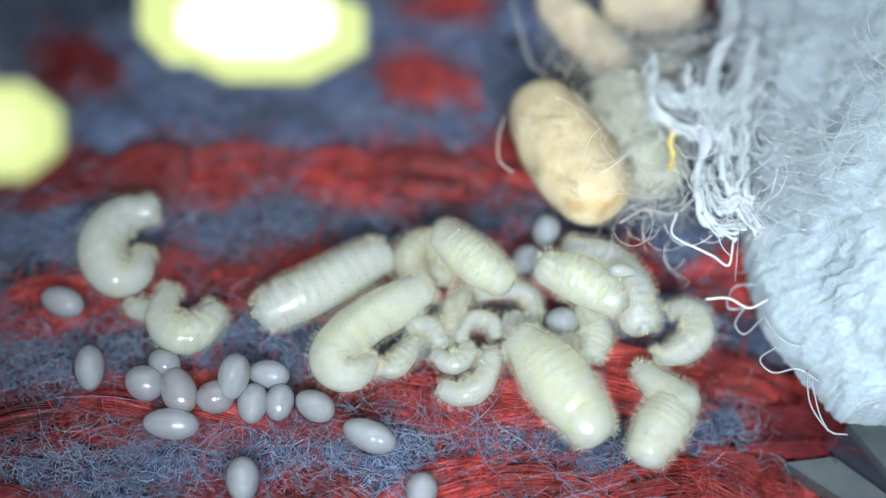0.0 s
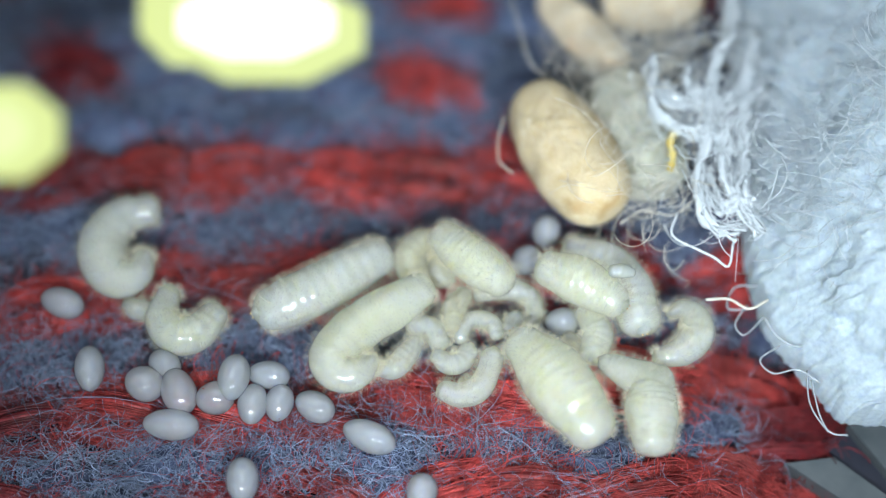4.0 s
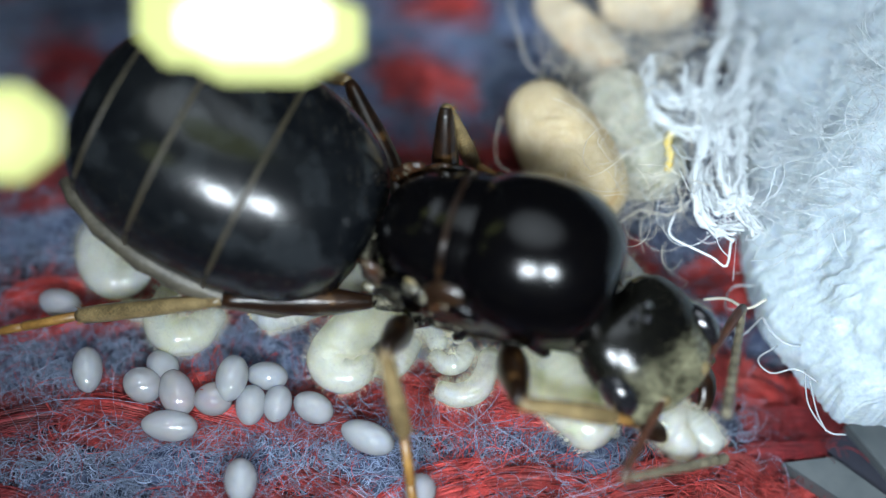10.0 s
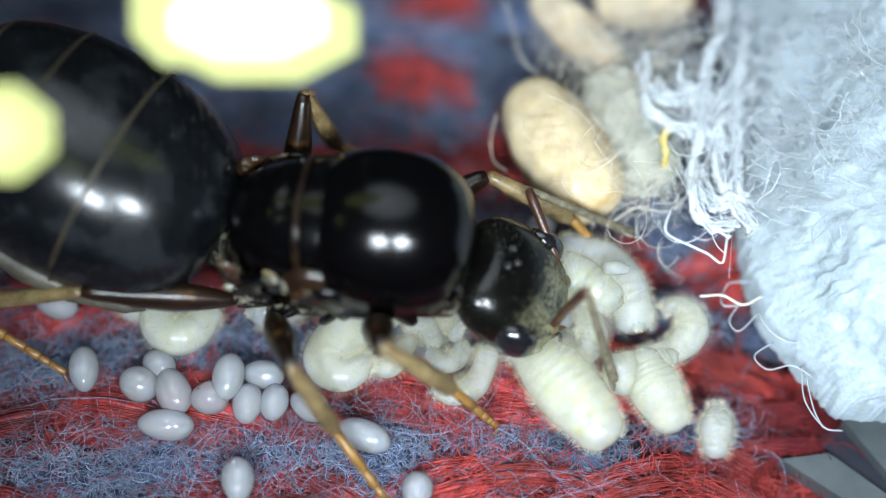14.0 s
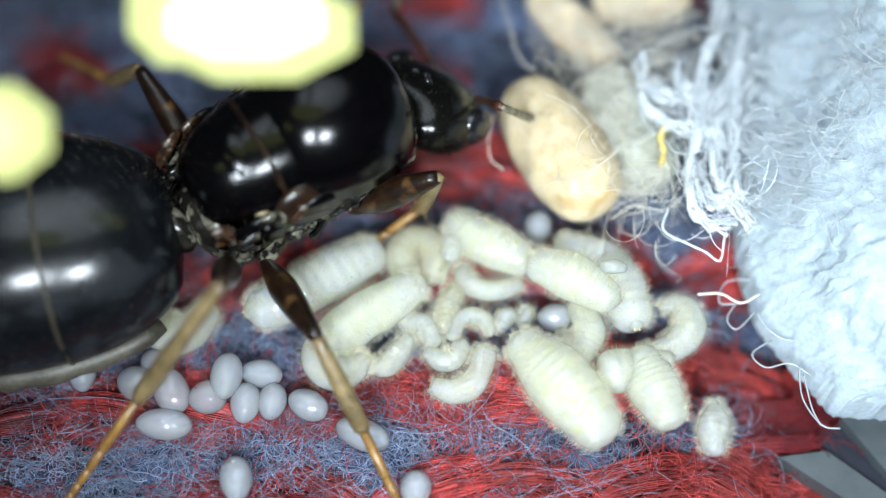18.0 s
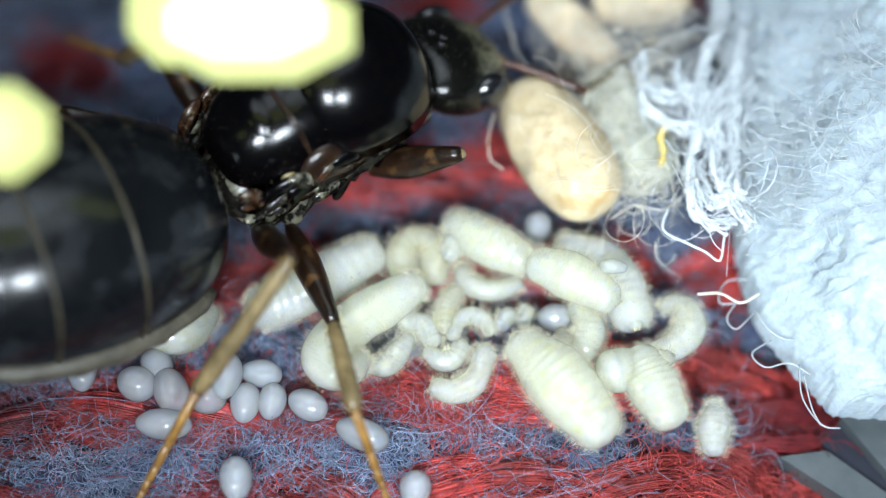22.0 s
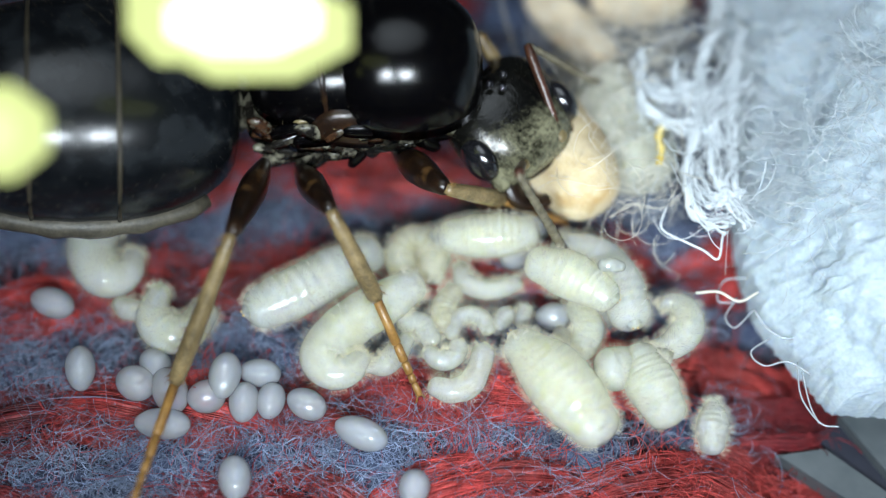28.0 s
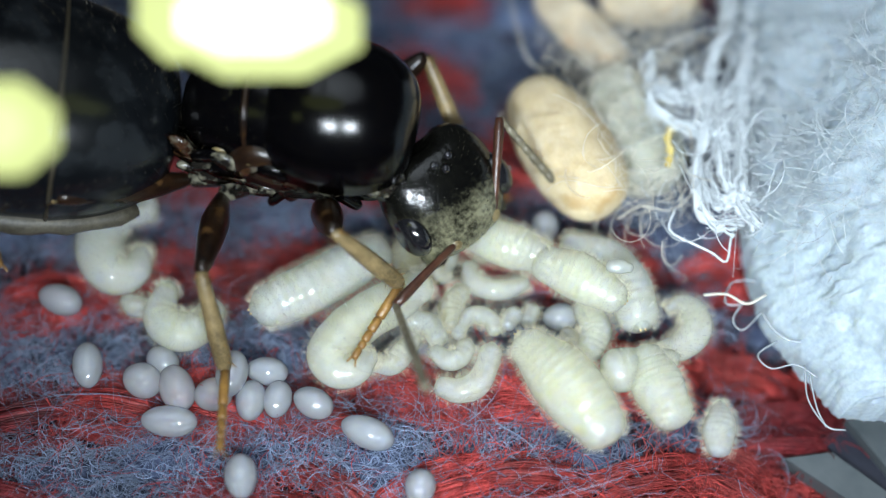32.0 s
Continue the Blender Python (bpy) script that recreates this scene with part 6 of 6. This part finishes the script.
        (10, (2.91, -2.15, 1.12), (3.51, -1.22, 0.78), (3.09, -2.85, 1.29)),
        (11, (3.00, -1.53, 0.94), (2.63, -0.57, 1.46), (3.51, -1.55, 0.30)),
        (12, (2.23, -1.75, 0.88), (2.31, -0.77, 1.48), (3.55, -1.16, 0.30)),
        (13, (1.64, -2.20, 1.10), (2.39, -1.44, 0.66), (2.33, -3.19, 0.79)),
        (14, (1.48, -0.97, 0.88), (1.07, -0.06, 1.45), (2.39, 0.02, 0.30)),
        (14.5, (1.04, 0.42, 0.88), (0.13, 0.97, 1.30), (-0.85, 2.37, 1.68)),
        (16.5, (0.12, 2.05, 0.88), (0.12, 2.01, 2.03), (0.56, 3.48, 1.19)),
        (17, (0.06, 2.11, 0.88), (-0.27, 3.21, 0.95), (0.10, 4.79, 0.30)),
        (18, (0.07, 2.04, 0.88), (-0.50, 3.03, 0.82), (-0.17, 4.67, 0.30)),
        (19, (-0.68, 2.51, 1.28), (0.22, 3.22, 1.37), (0.62, 4.66, 0.46)),
        (20, (-0.15, 2.33, 0.92), (0.08, 3.45, 0.75), (0.72, 5.01, 0.30)),
        (21, (-0.09, 2.31, 0.96), (0.23, 3.40, 0.81), (0.76, 4.99, 0.30)),
        (22, (0.49, 2.54, 1.09), (1.19, 3.41, 0.80), (2.04, 4.85, 0.30)),
        (23, (0.54, 3.35, 1.26), (1.68, 3.49, 1.16), (2.63, 4.69, 0.30)),
        (24, (1.17, 3.83, 1.39), (2.29, 4.03, 1.18), (2.99, 5.38, 0.32)),
        (25, (1.66, 3.65, 1.44), (2.61, 4.16, 1.03), (3.55, 5.44, 0.30)),
        (25.5, (1.82, 3.84, 1.44), (2.77, 4.24, 0.94), (3.72, 5.56, 0.30)),
        (27.5, (1.58, 2.22, 0.88), (2.39, 2.79, 1.46), (3.66, 2.47, 0.30)),
        (28, (1.54, 0.79, 1.24), (1.15, 1.65, 1.89), (2.18, 2.02, 0.53)),
        (29, (1.27, 0.34, 1.23), (1.48, 1.39, 1.66), (1.89, 0.23, 0.43)),
        (30, (1.16, 0.33, 0.93), (1.09, 1.26, 1.60), (1.52, 0.02, 0.45)),
        (31, (0.50, -0.50, 1.18), (1.50, 0.08, 1.14), (0.57, -1.23, 0.44)),
        (32, (0.63, -0.08, 0.88), (0.70, 0.85, 1.55), (1.76, 0.24, 0.30)),
    ],
}
ROLLED = [
    (0, 0.34, -0.46, 0, 0, 0, 0),
    (13.6, 0.34, -0.46, 0, 0, 0, 0),
    (15.5, 0.640, -0.226, -0.100, 0, 0, 10),
    (23, 0.640, -0.226, -0.100, 0, 0, 10),
    (24.5, 0.571, -0.119, 0.000, 0, 0, 52),
    (27, 0.599, -0.119, 0.000, 0, 0, 52),
    (29, 0.720, -0.263, -0.050, 0, 0, 30),
    (32, 0.754, -0.278, -0.050, 0, 0, 20),
]
SHIFTED = [
    (0, 0.78, -0.74, 0, 0, 0, 178),
    (13.6, 0.78, -0.74, 0, 0, 0, 178),
    (14.2, 0.70, -0.70, 0, 0, 0, 95),
    (15, 0.66, -0.66, 0, 0, 0, 0),
    (32, 0.66, -0.66, 0, 0, 0, 0),
]
LARGE = [
    (0, 1.344, -2.044, 0, 0, 0, 0),
    (9, 1.344, -2.044, 0, 0, 0, 0),
    (12, 1.472, -2.115, 0, 0, 0, 3),
    (32, 1.459, -2.115, 0, 0, 0, 3),
]
TWISTING = [
    (0, 2.507, -2.528, 0, 0, 0, 60),
    (1.5, 2.509, -2.500, 0, 0, 0, 62),
    (2.4, 2.491, -2.373, 0, 0, 0, 74),
    (3.2, 2.421, -2.351, 0, 0, 0, 85),
    (5.8, 2.393, -2.288, 0, 0, 0, 92),
    (7.2, 2.419, -2.280, 0, 0, 0, 92),
    (9, 2.504, -2.373, 0, 0, 0, 105),
    (10.4, 2.597, -2.443, 0, 0, 0, 128),
    (11.2, 2.631, -2.408, 0, 0, 0, 133),
    (12, 2.649, -2.159, 0, 0, 0, 116),
    (13, 2.529, -2.188, 0, 0, 0, 114),
    (14, 2.521, -2.116, 0, 0, 0, 113),
    (17, 2.522, -2.102, 0, 0, 0, 112),
    (32, 2.510, -2.087, 0, 0, 0, 112),
]
TUCKED = [
    (0, -0.02, 0.02, 0.42, 0, 0, -50),
    (13.6, -0.02, 0.02, 0.42, 0, 0, -50),
    (15.5, -0.26, 0.22, 0.56, 0, 0, -128),
    (23, -0.26, 0.22, 0.56, 0, 0, -128),
    (24.5, -0.24, 0.24, 0.50, 0, 0, 120),
    (27, -0.24, 0.24, 0.50, 0, 0, 120),
    (29, -0.10, 0.10, 0.45, 0, 0, 140),
    (32, -0.10, 0.10, 0.45, 0, 0, 140),
]
NOD = [  # in the grub's own space
    (0, 0.34, 0, 0, 0, 0, 74),
    (1.5, 0.34, 0, 0, 0, 0, 72),
    (2.4, 0.34, 0, 0, 0, 0, 66),
    (3.2, 0.34, 0, 0, 0, 0, 56),
    (5.8, 0.32, 0, -0.04, 0, 8, 88),
    (7.2, 0.30, 0, -0.06, 0, 14, 98),
    (9, 0.26, 0, -0.04, 0, 14, 60),
    (11, 0.24, 0, 0, 0, 14, 0),
    (13, 0.30, 0.14, 0, 0, 8, -70),
    (15, 0.34, 0.26, 0.0, 0, 0, -98),
    (32, 0.34, 0.26, 0.0, 0, 0, -98),
]
CARRIED = [
    (0, -10.71, 3.15, 0.00, 0, 0, 40),
    (4.2, -8.21, 2.75, 0.00, 0, 0, 40),
    (5.5, -2.71, 2.15, 0.00, 0, 0, 40),
    (6, -1.65, 0.56, 0.00, 0, 0, 40),
    (6.5, -0.50, 0.56, 0.00, 0, 0, 40),
    (7, 0.43, -0.77, 0.00, 0, 0, 40),
    (7.5, 1.60, -1.62, 0.45, 0, 0, 40),
    (8, 2.13, -2.37, 0.37, 0, 0, 40),
    (9, 2.33, -2.71, 0.62, 0, 0, 40),
    (10, 2.92, -2.61, 0.26, 0, 0, 40),
    (10.5, 3.10, -2.57, 0.00, 0, 0, 20),
    (11, 3.20, -2.55, 0.00, 0, 0, -6),
    (32, 3.20, -2.55, 0.00, 0, 0, -6),
]


def motions():
    body, moving = ant()
    bodies = {}
    rows = []
    for t, x, y, z, yaw, pitch, roll in BODY:
        bodies[t] = pose_mm(x, y, z, roll, -pitch, yaw) @ pose_mm(0, 0, -HIGH)
        rows.append((t, bodies[t]))
    walk(body, rows)
    made = {name: [] for name in moving}
    for t, waist, rear, neck, chin in TRUNK:
        inv = bodies[t].inverted()
        back = toward(waist, rear) @ pose(0, 0, 0, 0, 0, 180) @ Matrix()
        made["gaster"].append((t, inv @ back))
        made["head"].append((t, inv @ toward(neck, chin)))
    for name, table in CHAINS.items():
        kind, mark = name.split("_")
        keys = [f"{kind}_{p}_{mark}" for p in ("femur", "tibia", "tarsus")] if kind != "feeler" else ["scape_" + mark, "whip_" + mark]
        for t, *joints in table:
            inv = bodies[t].inverted()
            for key, a, b in zip(keys, joints, joints[1:]):
                made[key].append((t, inv @ toward(a, b)))
    for name, rows in made.items():
        walk(moving[name], rows)
    for ob, table in ((rolled, ROLLED), (large, LARGE), (twisting, TWISTING), (shifted, SHIFTED), (carried_grub, CARRIED)):
        walk(ob, [(t, pose_mm(*p)) for t, *p in table])
    walk(tucked, [(t, pose_mm(*p)) for t, *p in TUCKED])
    walk(nod, [(t, pose_mm(*p)) for t, *p in NOD])


motions()
